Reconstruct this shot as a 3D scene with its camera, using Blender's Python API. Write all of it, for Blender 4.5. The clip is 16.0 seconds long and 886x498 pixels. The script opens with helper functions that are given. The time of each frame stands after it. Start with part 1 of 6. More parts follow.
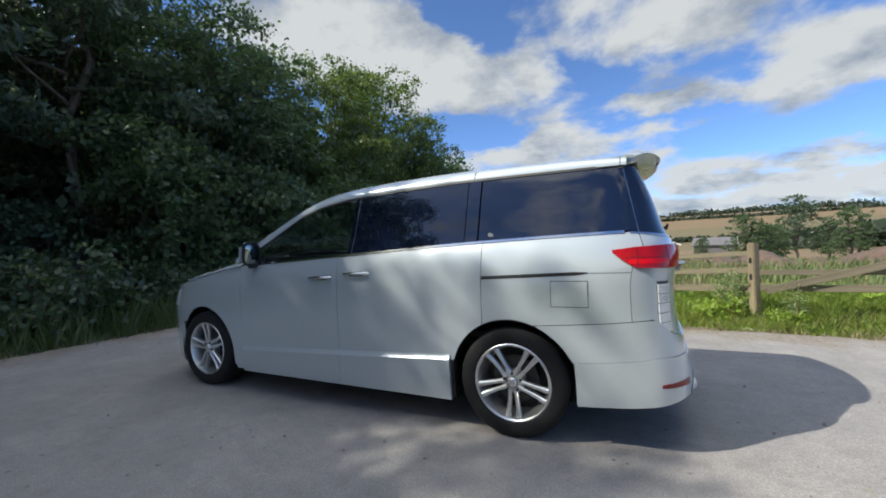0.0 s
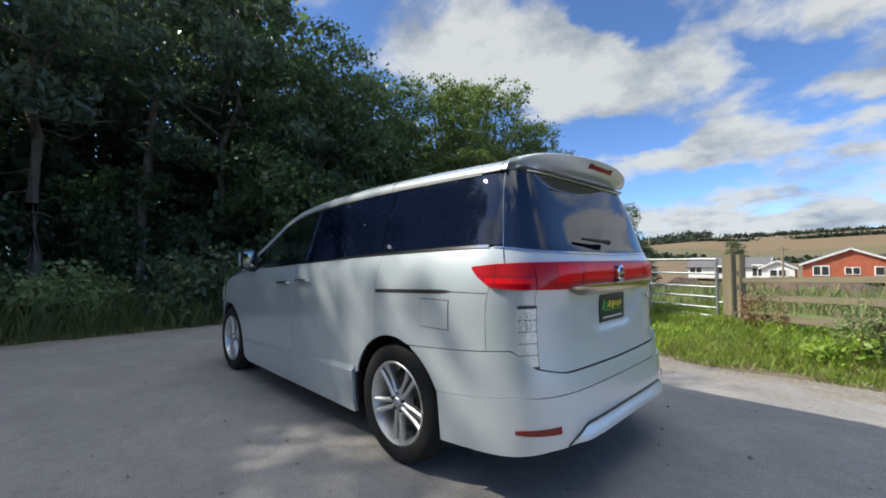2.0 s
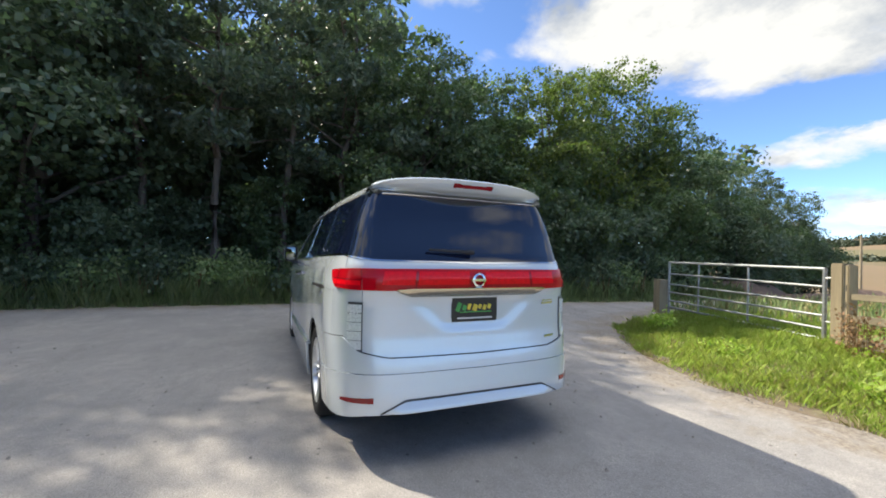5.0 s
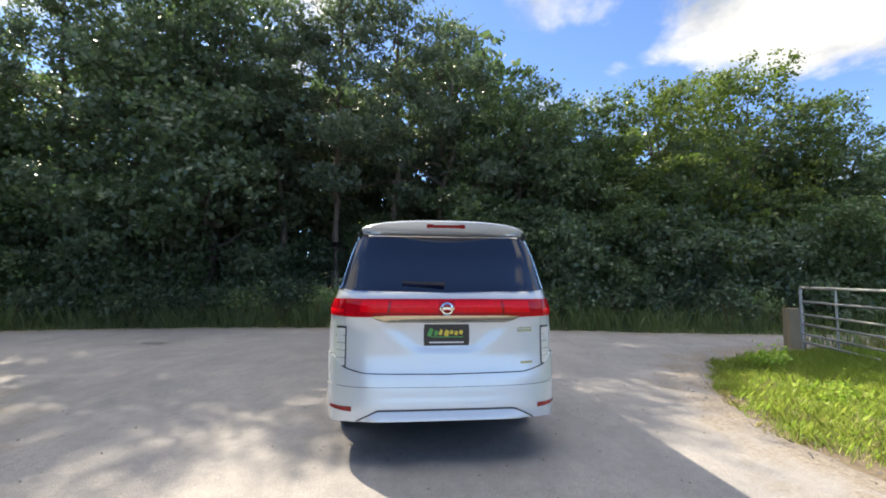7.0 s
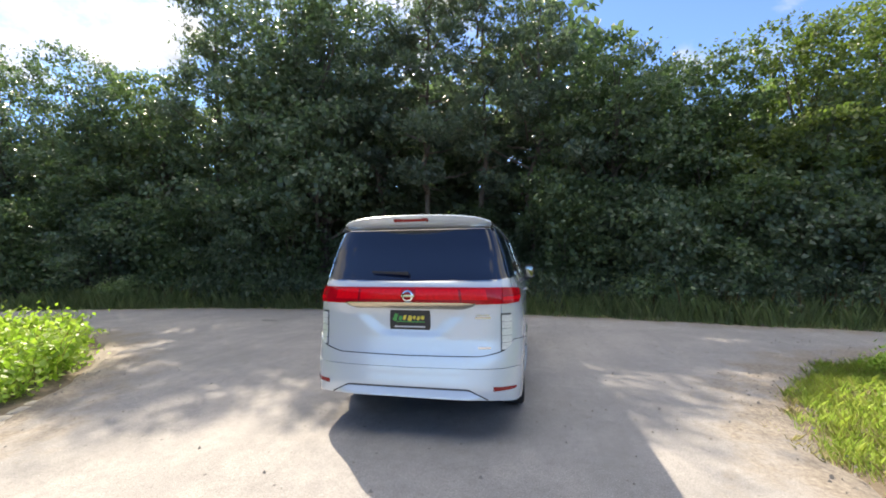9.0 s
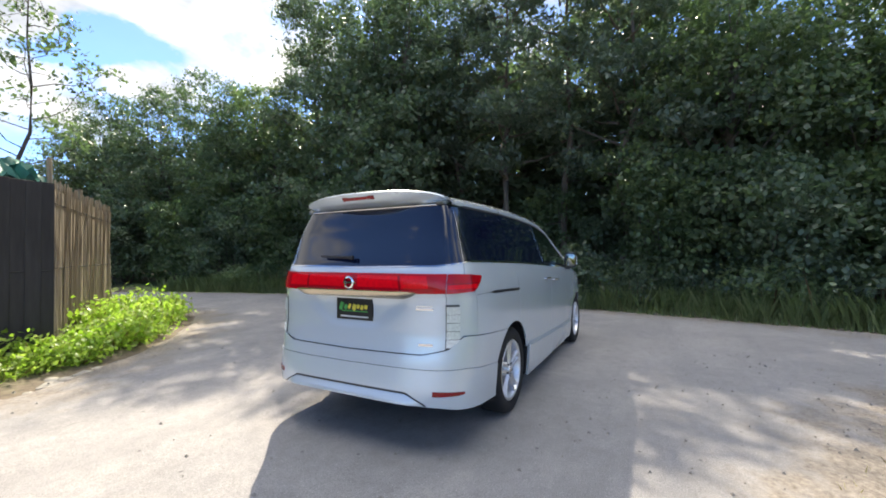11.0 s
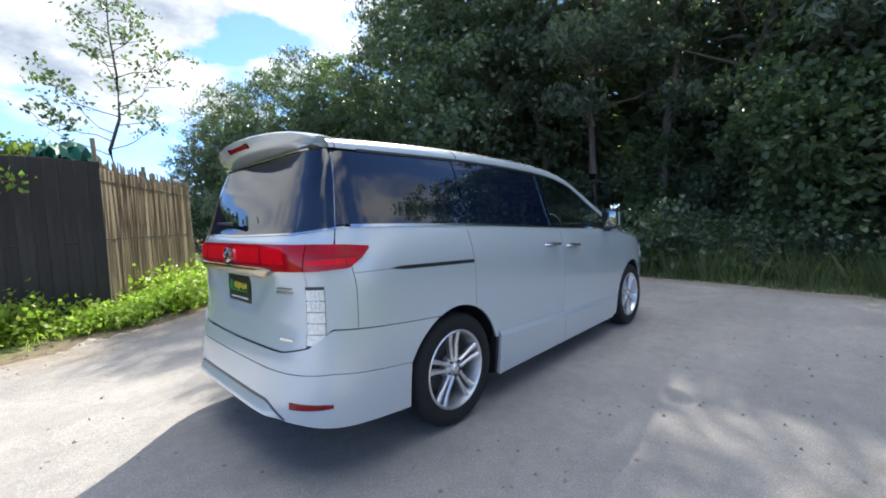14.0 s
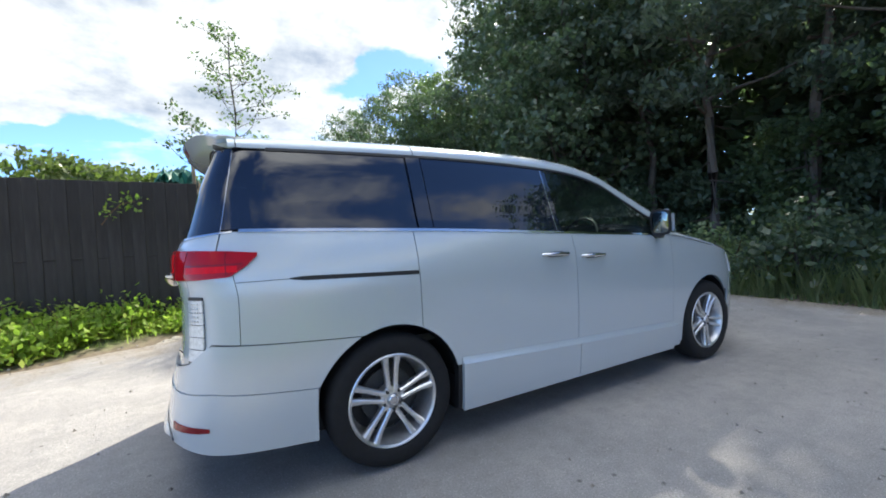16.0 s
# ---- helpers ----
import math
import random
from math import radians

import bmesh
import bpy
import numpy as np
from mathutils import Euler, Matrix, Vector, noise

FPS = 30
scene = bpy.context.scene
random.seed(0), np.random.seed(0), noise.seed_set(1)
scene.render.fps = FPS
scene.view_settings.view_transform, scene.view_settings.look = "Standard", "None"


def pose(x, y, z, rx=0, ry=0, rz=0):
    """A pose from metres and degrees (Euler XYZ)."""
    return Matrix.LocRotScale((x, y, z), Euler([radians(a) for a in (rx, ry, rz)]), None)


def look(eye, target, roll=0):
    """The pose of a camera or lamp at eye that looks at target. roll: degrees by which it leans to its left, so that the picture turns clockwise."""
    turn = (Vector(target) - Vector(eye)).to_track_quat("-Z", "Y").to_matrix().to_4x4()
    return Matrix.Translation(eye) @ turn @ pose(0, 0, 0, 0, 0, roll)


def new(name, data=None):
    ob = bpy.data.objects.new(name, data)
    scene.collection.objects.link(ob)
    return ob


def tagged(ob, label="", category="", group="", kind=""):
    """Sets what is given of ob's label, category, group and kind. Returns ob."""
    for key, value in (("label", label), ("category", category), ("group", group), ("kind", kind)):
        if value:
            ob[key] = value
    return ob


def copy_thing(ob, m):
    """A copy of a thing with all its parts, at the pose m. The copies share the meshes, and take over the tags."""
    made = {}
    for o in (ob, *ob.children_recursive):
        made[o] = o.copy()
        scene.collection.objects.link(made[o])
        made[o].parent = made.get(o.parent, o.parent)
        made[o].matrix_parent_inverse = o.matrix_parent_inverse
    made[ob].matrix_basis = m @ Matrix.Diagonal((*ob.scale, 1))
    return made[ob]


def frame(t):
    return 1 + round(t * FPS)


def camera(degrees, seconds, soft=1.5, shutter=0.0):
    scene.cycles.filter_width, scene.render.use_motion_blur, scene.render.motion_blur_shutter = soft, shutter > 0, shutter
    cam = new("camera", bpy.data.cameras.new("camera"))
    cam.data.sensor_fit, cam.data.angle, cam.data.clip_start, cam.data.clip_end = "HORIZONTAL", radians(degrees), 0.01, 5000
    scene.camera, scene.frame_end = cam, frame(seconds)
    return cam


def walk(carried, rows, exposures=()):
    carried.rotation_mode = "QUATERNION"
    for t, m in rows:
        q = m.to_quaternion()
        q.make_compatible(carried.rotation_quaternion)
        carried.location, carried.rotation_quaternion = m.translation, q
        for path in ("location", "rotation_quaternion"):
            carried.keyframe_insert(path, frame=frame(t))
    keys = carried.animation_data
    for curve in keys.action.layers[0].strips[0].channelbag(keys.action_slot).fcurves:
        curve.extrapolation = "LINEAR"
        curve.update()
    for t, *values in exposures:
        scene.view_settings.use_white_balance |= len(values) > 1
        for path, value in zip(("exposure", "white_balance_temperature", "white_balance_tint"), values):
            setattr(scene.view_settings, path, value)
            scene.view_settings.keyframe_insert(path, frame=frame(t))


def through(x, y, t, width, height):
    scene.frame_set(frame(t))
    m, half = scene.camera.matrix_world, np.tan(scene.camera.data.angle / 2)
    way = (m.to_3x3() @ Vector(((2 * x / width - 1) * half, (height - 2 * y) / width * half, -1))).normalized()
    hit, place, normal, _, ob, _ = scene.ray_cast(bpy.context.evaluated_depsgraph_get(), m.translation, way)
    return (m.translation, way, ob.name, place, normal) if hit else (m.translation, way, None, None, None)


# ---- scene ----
cam = camera(95.4, 16.0, 1.85)
PATH = [
    (0, (0.756, -3.347, 1.217), (-0.122, -1.55, 1.214), -2.3),
    (0.5, (1.045, -3.084, 1.206), (0.023, -1.365, 1.214), -2.1),
    (1, (1.338, -2.86, 1.214), (0.156, -1.247, 1.24), -1.6),
    (1.5, (1.706, -2.665, 1.23), (0.383, -1.166, 1.276), -1.3),
    (2, (1.947, -2.39, 1.199), (0.52, -0.99, 1.259), -0.5),
    (2.5, (2.214, -2.164, 1.222), (0.713, -0.843, 1.271), 0.2),
    (3, (2.49, -1.982, 1.244), (0.924, -0.739, 1.263), 0.7),
    (5.5, (3.485, -1.102, 1.335), (1.604, -0.423, 1.376), 1.3),
    (6, (3.672, -0.891, 1.367), (1.747, -0.355, 1.441), 1.1),
    (6.5, (3.84, -0.645, 1.359), (1.879, -0.265, 1.467), 0.8),
    (7, (3.968, -0.335, 1.361), (1.983, -0.134, 1.495), 0.4),
    (7.5, (4.105, -0.047, 1.379), (2.109, -0.019, 1.501), 0.5),
    (8, (4.156, 0.326, 1.421), (2.163, 0.207, 1.525), 0.4),
    (8.5, (4.2, 0.642, 1.409), (2.219, 0.384, 1.496), -0.2),
    (9, (4.12, 0.955, 1.394), (2.164, 0.543, 1.458), -0.4),
    (9.5, (4.011, 1.225, 1.34), (2.079, 0.716, 1.421), -0.3),
    (10, (3.749, 1.478, 1.301), (1.865, 0.811, 1.35), -0.1),
    (12.5, (2.61, 2.388, 1.352), (0.982, 1.227, 1.363), -1.5),
    (13, (2.355, 2.391, 1.308), (0.763, 1.18, 1.264), -1.9),
    (13.5, (2.1, 2.424, 1.295), (0.565, 1.145, 1.197), -2.4),
    (14, (1.808, 2.549, 1.281), (0.372, 1.165, 1.139), -2.1),
    (14.5, (1.542, 2.62, 1.225), (0.227, 1.118, 1.115), -2.6),
    (15, (1.316, 2.71, 1.24), (0.118, 1.111, 1.144), -3.0),
    (15.5, (1.025, 2.843, 1.241), (-0.069, 1.17, 1.17), -3.1),
    (16, (0.773, 2.861, 1.193), (-0.207, 1.119, 1.139), -2.8),
]
walk(cam, [(t, look(eye, target, roll)) for t, eye, target, roll in PATH],
     ((0.0, 1.03, 6600, 5), (3.0, 1.16, 6600, 5), (5.5, 1.70, 7300, 7), (9.0, 1.86, 7500, 9), (12.5, 1.86, 6900, 7), (16.0, 1.8, 6700, 5)))

# ---- light: afternoon sun over the trees, broken cloud ----
SUN_DIR = Vector((-0.80, -0.67, 1.0)).normalized()
SUN_EL = math.asin(SUN_DIR.z)
SUN_AZ = math.atan2(SUN_DIR.x, SUN_DIR.y)
sun_data = bpy.data.lights.new("sun", "SUN")
sun_data.energy, sun_data.angle, sun_data.color = 2.8, radians(0.6), (1.0, 0.95, 0.86)
sun = new("sun", sun_data)
sun.matrix_world = look(SUN_DIR * 60, (0, 0, 0))
tagged(sun, "warm afternoon sun above the trees", "sun", kind="structure")

world = bpy.data.worlds.new("sky")
scene.world = world
world.use_nodes = True
wn, wl = world.node_tree.nodes, world.node_tree.links
wn.clear()


def wnode(kind, **values):
    node = wn.new(kind)
    for key, value in values.items():
        node.inputs[key].default_value = value
    return node


def wmath(op, a, b=None):
    node = wn.new("ShaderNodeMath")
    node.operation = op
    for k, v in ((0, a), (1, b)):
        if v is None:
            continue
        if isinstance(v, (int, float)):
            node.inputs[k].default_value = v
        else:
            wl.new(v, node.inputs[k])
    return node.outputs[0]


sky = wn.new("ShaderNodeTexSky")
sky.sky_type, sky.sun_disc = "NISHITA", False
sky.sun_elevation, sky.sun_rotation = SUN_EL, SUN_AZ
sky.air_density, sky.dust_density, sky.ozone_density, sky.altitude = 0.8, 0.0, 4.0, 2500
coord = wn.new("ShaderNodeTexCoord")
split = wn.new("ShaderNodeSeparateXYZ")
wl.new(coord.outputs["Generated"], split.inputs[0])
height = wmath("ADD", wmath("MAXIMUM", split.outputs["Z"], 0.0), 0.30)
flat = wn.new("ShaderNodeCombineXYZ")
wl.new(wmath("DIVIDE", split.outputs["X"], height), flat.inputs["X"])
wl.new(wmath("DIVIDE", split.outputs["Y"], height), flat.inputs["Y"])
shift = wn.new("ShaderNodeMapping")
wl.new(flat.outputs[0], shift.inputs["Vector"])
shift.inputs["Location"].default_value = (3.1, 7.4, 0.0)
cloud = wnode("ShaderNodeTexNoise", Scale=2.6, Detail=9.0, Roughness=0.58, Distortion=0.2)
wl.new(shift.outputs[0], cloud.inputs["Vector"])
# cloud banks over the flat sheet: centre, half length, half width, turn, weight (negative: a gap of blue)
torn = wnode("ShaderNodeTexNoise", Scale=3.4, Detail=5.0, Roughness=0.6)
wl.new(shift.outputs[0], torn.inputs["Vector"])
pull = wn.new("ShaderNodeVectorMath")
pull.operation = "MULTIPLY_ADD"
wl.new(torn.outputs["Color"], pull.inputs[0])
pull.inputs[1].default_value, pull.inputs[2].default_value = (0.36, 0.36, 0.0), (-0.18, -0.18, 0.0)
ragged = wn.new("ShaderNodeVectorMath")
wl.new(flat.outputs[0], ragged.inputs[0])
wl.new(pull.outputs[0], ragged.inputs[1])
BANKS = (
    (-0.66, 1.05, 0.62, 0.24, 57, 0.40), (0.08, 1.22, 0.32, 0.17, 20, 0.36), (0.10, 1.61, 0.30, 0.07, 5, 0.30), (0.50, 1.52, 0.24, 0.24, 40, 0.36),
    (-0.34, 1.86, 0.60, 0.20, 5, 0.42), (0.60, 2.12, 0.40, 0.12, -10, 0.36), (0.0, 2.65, 1.6, 0.50, 0, 0.36), (-0.25, 1.33, 0.16, 0.08, 60, 0.24),
    (-0.40, 1.00, 0.20, 0.09, 60, -0.26), (-0.62, 1.57, 0.26, 0.12, 30, -0.30), (0.25, 1.90, 0.34, 0.08, 0, -0.26), (-1.05, 0.42, 0.20, 0.12, 60, -0.24),
    (0.10, -1.45, 0.90, 0.55, 10, 0.44), (-0.65, -0.95, 0.40, 0.26, 40, 0.34), (-0.50, -1.28, 0.17, 0.10, -35, -0.55), (0.42, -1.83, 0.22, 0.07, 0, -0.50),
    # the last bank lies overhead, out of view, added to fill the shade
    (0.95, 0.55, 0.30, 0.20, 80, 0.20), (0.92, 0.05, 0.60, 0.50, 0, -0.42), (0.05, 0.0, 0.62, 0.55, 30, 0.34),
)
total = wmath("MULTIPLY", wmath("ADD", cloud.outputs["Fac"], -0.53), 1.5)
for bx, by, half_long, half_wide, turn, weight in BANKS:
    spot = wn.new("ShaderNodeMapping")
    spot.vector_type = "TEXTURE"
    spot.inputs["Location"].default_value = (bx, by, 0.0)
    spot.inputs["Rotation"].default_value = (0.0, 0.0, radians(turn))
    spot.inputs["Scale"].default_value = (half_long, half_wide, 1.0)
    wl.new(ragged.outputs[0], spot.inputs["Vector"])
    far_off = wn.new("ShaderNodeVectorMath")
    far_off.operation = "LENGTH"
    wl.new(spot.outputs[0], far_off.inputs[0])
    soft_edge = wn.new("ShaderNodeMapRange")
    soft_edge.interpolation_type = "SMOOTHSTEP"
    for key, value in (("From Min", 0.35), ("From Max", 1.35), ("To Min", weight), ("To Max", 0.0)):
        soft_edge.inputs[key].default_value = value
    wl.new(far_off.outputs["Value"], soft_edge.inputs["Value"])
    total = wmath("ADD", total, soft_edge.outputs["Result"])
cover = wn.new("ShaderNodeMapRange")
cover.interpolation_type = "SMOOTHSTEP"
for key, value in (("From Min", -0.03), ("From Max", 0.30), ("To Min", 0.0), ("To Max", 0.95)):
    cover.inputs[key].default_value = value
wl.new(total, cover.inputs["Value"])
shade = wnode("ShaderNodeTexNoise", Scale=3.2, Detail=6.0, Roughness=0.6)
wl.new(shift.outputs[0], shade.inputs["Vector"])
tone = wn.new("ShaderNodeValToRGB")
tone.color_ramp.elements[0].position, tone.color_ramp.elements[1].position = 0.34, 0.54
tone.color_ramp.elements[0].color = (1.25, 1.42, 1.74, 1)
tone.color_ramp.elements[1].color = (2.6, 2.65, 2.75, 1)
wl.new(shade.outputs["Fac"], tone.inputs["Fac"])
# clouds brighten towards the sun, as thin cloud does
toward = wn.new("ShaderNodeVectorMath")
toward.operation = "DOT_PRODUCT"
toward.inputs[1].default_value = SUN_DIR
wl.new(coord.outputs["Generated"], toward.inputs[0])
near_sun = wmath("POWER", wmath("MAXIMUM", toward.outputs["Value"], 0.0), 12.0)
# overhead cloud, out of view, is boosted to brighten the shaded ground
overhead_boost = wmath("MULTIPLY", wmath("MAXIMUM", wmath("ADD", split.outputs["Z"], -0.58), 0.0), 5.6)
gain = wmath("ADD", wmath("ADD", wmath("MULTIPLY", near_sun, 0.3), 1.0), overhead_boost)
bright = wn.new("ShaderNodeVectorMath")
bright.operation = "SCALE"
wl.new(tone.outputs["Color"], bright.inputs[0])
wl.new(gain, bright.inputs["Scale"])
blend = wn.new("ShaderNodeMix")
blend.data_type = "RGBA"
veil = wmath("MULTIPLY", near_sun, 0.3)
wl.new(wmath("MAXIMUM", cover.outputs["Result"], veil), blend.inputs[0])
deep = wn.new("ShaderNodeVectorMath")
deep.operation = "MULTIPLY"
deep.inputs[1].default_value = (0.72, 0.80, 0.92)
wl.new(sky.outputs["Color"], deep.inputs[0])
wl.new(deep.outputs[0], blend.inputs[6])
wl.new(bright.outputs[0], blend.inputs[7])
back = wnode("ShaderNodeBackground", Strength=0.13)
wl.new(blend.outputs[2], back.inputs["Color"])
out = wn.new("ShaderNodeOutputWorld")
wl.new(back.outputs[0], out.inputs["Surface"])

# ---- materials ----
class Mat:
    """A small wrapper round a node material."""

    def __init__(self, name):
        self.m = bpy.data.materials.new(name)
        self.m.use_nodes = True
        self.n, self.l = self.m.node_tree.nodes, self.m.node_tree.links
        self.b = self.n["Principled BSDF"]
        self.out = self.n["Material Output"]
        self.co = None

    def set(self, **values):
        for key, value in values.items():
            self.b.inputs[key.replace("_", " ")].default_value = value
        return self

    def coords(self, kind="Object"):
        if self.co is None:
            self.co = self.n.new("ShaderNodeTexCoord")
        return self.co.outputs[kind]

    def noise(self, scale, detail=5.0, rough=0.55, vector=None, stretch=None):
        node = self.n.new("ShaderNodeTexNoise")
        node.inputs["Scale"].default_value = scale
        node.inputs["Detail"].default_value = detail
        node.inputs["Roughness"].default_value = rough
        vec = vector or self.coords()
        if stretch:
            mp = self.n.new("ShaderNodeMapping")
            mp.inputs["Scale"].default_value = stretch
            self.l.new(vec, mp.inputs["Vector"])
            vec = mp.outputs[0]
        self.l.new(vec, node.inputs["Vector"])
        return node.outputs["Fac"]

    def ramp(self, fac, stops):
        node = self.n.new("ShaderNodeValToRGB")
        els = node.color_ramp.elements
        while len(els) < len(stops):
            els.new(0.5)
        for el, (pos, col) in zip(els, stops):
            el.position, el.color = pos, (*col, 1) if len(col) == 3 else col
        self.l.new(fac, node.inputs["Fac"])
        return node.outputs["Color"]

    def grey(self, fac, lo, hi, a=0.3, b=0.7):
        node = self.n.new("ShaderNodeMapRange")
        for key, value in (("From Min", a), ("From Max", b), ("To Min", lo), ("To Max", hi)):
            node.inputs[key].default_value = value
        self.l.new(fac, node.inputs["Value"])
        return node.outputs["Result"]

    def mix(self, fac, a, b, mode="MIX"):
        node = self.n.new("ShaderNodeMix")
        node.data_type, node.blend_type = "RGBA", mode
        for k, v in ((0, fac), (6, a), (7, b)):
            if hasattr(v, "links"):
                self.l.new(v, node.inputs[k])
            elif k == 0:
                node.inputs[k].default_value = v
            else:
                node.inputs[k].default_value = (*v, 1)
        return node.outputs[2]

    def to(self, socket, key):
        self.l.new(socket, self.b.inputs[key])
        return self

    def bump(self, fac, strength=0.3, distance=0.01):
        node = self.n.new("ShaderNodeBump")
        node.inputs["Strength"].default_value = strength
        node.inputs["Distance"].default_value = distance
        self.l.new(fac, node.inputs["Height"])
        self.l.new(node.outputs["Normal"], self.b.inputs["Normal"])
        return self

    def random(self):
        return self.n.new("ShaderNodeObjectInfo").outputs["Random"]

    def island(self):
        return self.n.new("ShaderNodeNewGeometry").outputs["Random Per Island"]


def plain(name, color, rough=0.5, metal=0.0, scale=30.0, vary=0.12, bump=0.0, **more):
    """A material with a slight mottling of its colour."""
    m = Mat(name)
    lo = tuple(c * (1 - vary) for c in color)
    hi = tuple(min(1, c * (1 + vary)) for c in color)
    fac = m.noise(scale, 6)
    m.to(m.ramp(fac, [(0.3, lo), (0.7, hi)]), "Base Color")
    m.set(Roughness=rough, Metallic=metal, **more)
    if bump:
        m.bump(fac, bump, 0.01)
    return m.m


def leaf_mat(name, dark, mid, light, through=0.35, rough=0.45):
    """Leaves: colour by leaf, gloss, and light that shines through."""
    m = Mat(name)
    r = m.island()
    tree = m.random()
    col = m.ramp(r, [(0.0, dark), (0.55, mid), (1.0, light)])
    col = m.mix(m.grey(tree, 0.0, 0.35, 0, 1), col, tuple(c * 0.6 for c in light), "MIX")
    m.to(col, "Base Color").set(Roughness=rough)
    m.b.inputs["Specular IOR Level"].default_value = 0.5
    tr = m.n.new("ShaderNodeBsdfTranslucent")
    m.l.new(m.mix(1.0, col, (1.05, 1.28, 0.85), "MULTIPLY"), tr.inputs["Color"])
    sh = m.n.new("ShaderNodeMixShader")
    sh.inputs[0].default_value = through
    m.l.new(m.b.outputs[0], sh.inputs[1])
    m.l.new(tr.outputs[0], sh.inputs[2])
    m.l.new(sh.outputs[0], m.out.inputs["Surface"])
    return m.m


def make_asphalt():
    m = Mat("worn_asphalt")
    big = m.noise(0.30, 5, 0.6)
    mid = m.noise(1.7, 7, 0.68)
    small = m.noise(9.0, 6, 0.7)
    fine = m.noise(110.0, 4, 0.7)
    streak = m.noise(0.8, 6, 0.6, stretch=(0.35, 2.2, 1.0))
    stone = m.n.new("ShaderNodeTexVoronoi")
    stone.inputs["Scale"].default_value = 60.0
    m.l.new(m.coords(), stone.inputs["Vector"])
    spot = m.n.new("ShaderNodeTexVoronoi")
    spot.inputs["Scale"].default_value = 5.0
    m.l.new(m.coords(), spot.inputs["Vector"])
    base = m.ramp(mid, [(0.28, (0.255, 0.240, 0.234)), (0.52, (0.329, 0.307, 0.296)), (0.76, (0.430, 0.395, 0.371))])
    base = m.mix(m.grey(big, 0.0, 0.7, 0.46, 0.66), base, (0.464, 0.419, 0.383))
    base = m.mix(m.grey(streak, 0.0, 0.45, 0.48, 0.68), base, (0.215, 0.204, 0.196))
    base = m.mix(m.grey(small, 0.45, 0.0, 0.30, 0.55), base, (0.195, 0.186, 0.177))
    base = m.mix(m.grey(fine, 0.0, 0.7, 0.42, 0.66), base, (0.155, 0.147, 0.140))
    base = m.mix(m.grey(stone.outputs["Distance"], 0.55, 0.0, 0.04, 0.26), base, (0.600, 0.578, 0.524))
    base = m.mix(m.grey(spot.outputs["Distance"], 0.8, 0.0, 0.03, 0.085), base, (0.081, 0.076, 0.073))
    # brown dirt and sand that gather along the edges
    edge = m.n.new("ShaderNodeAttribute")
    edge.attribute_name = "edge"
    dirt_noise = m.noise(2.2, 8, 0.7)
    sand = m.ramp(m.noise(26.0, 6, 0.7), [(0.3, (0.115, 0.090, 0.070)), (0.52, (0.245, 0.205, 0.165)), (0.75, (0.40, 0.35, 0.29))])
    reach = m.n.new("ShaderNodeMath")
    reach.operation = "MULTIPLY_ADD"
    m.l.new(dirt_noise, reach.inputs[0])
    reach.inputs[1].default_value = 2.6
    m.l.new(edge.outputs["Fac"], reach.inputs[2])
    base = m.mix(m.grey(reach.outputs[0], 0.0, 0.95, 0.55, 1.15), base, sand)
    m.to(base, "Base Color").set(Roughness=0.92)
    m.bump(fine, 0.7, 0.009)
    return m.m


def make_ground():
    m = Mat("verge_soil_and_turf")
    a, b = m.noise(0.9, 6, 0.6), m.noise(14.0, 6, 0.65)
    soil = m.ramp(b, [(0.3, (0.085, 0.062, 0.042)), (0.7, (0.20, 0.155, 0.105))])
    turf = m.ramp(b, [(0.3, (0.085, 0.130, 0.026)), (0.7, (0.190, 0.265, 0.055))])
    edge = m.n.new("ShaderNodeAttribute")
    edge.attribute_name = "edge"
    reach = m.n.new("ShaderNodeMath")
    reach.operation = "MULTIPLY_ADD"
    m.l.new(m.noise(3.0, 6, 0.65), reach.inputs[0])
    reach.inputs[1].default_value = 1.1
    m.l.new(edge.outputs["Fac"], reach.inputs[2])
    grown = m.mix(m.grey(reach.outputs[0], 0.0, 1.0, 0.80, 1.25), soil, turf)
    m.to(m.mix(m.grey(a, 0.1, 0.95, 0.35, 0.6), soil, grown), "Base Color").set(Roughness=0.95)
    m.bump(b, 0.5, 0.03)
    return m.m


def make_field():
    m = Mat("stubble_and_pasture")
    patch = m.n.new("ShaderNodeTexVoronoi")
    patch.inputs["Scale"].default_value = 0.0085
    patch.inputs["Randomness"].default_value = 0.8
    mp = m.n.new("ShaderNodeMapping")
    mp.inputs["Scale"].default_value = (0.55, 1.0, 0.0)
    mp.inputs["Rotation"].default_value = (0, 0, 0.3)
    m.l.new(m.coords(), mp.inputs["Vector"])
    m.l.new(mp.outputs[0], patch.inputs["Vector"])
    split = m.n.new("ShaderNodeSeparateColor")
    m.l.new(patch.outputs["Color"], split.inputs[0])
    col = m.ramp(split.outputs[0], [(0.0, (0.185, 0.118, 0.060)), (0.35, (0.20, 0.132, 0.070)), (0.55, (0.125, 0.115, 0.045)), (0.75, (0.165, 0.108, 0.056)), (1.0, (0.10, 0.112, 0.038))])
    n = m.noise(0.12, 6, 0.6)
    col = m.mix(m.grey(n, 0.0, 0.5), col, (0.17, 0.135, 0.062))
    m.to(col, "Base Color").set(Roughness=0.95)
    return m.m


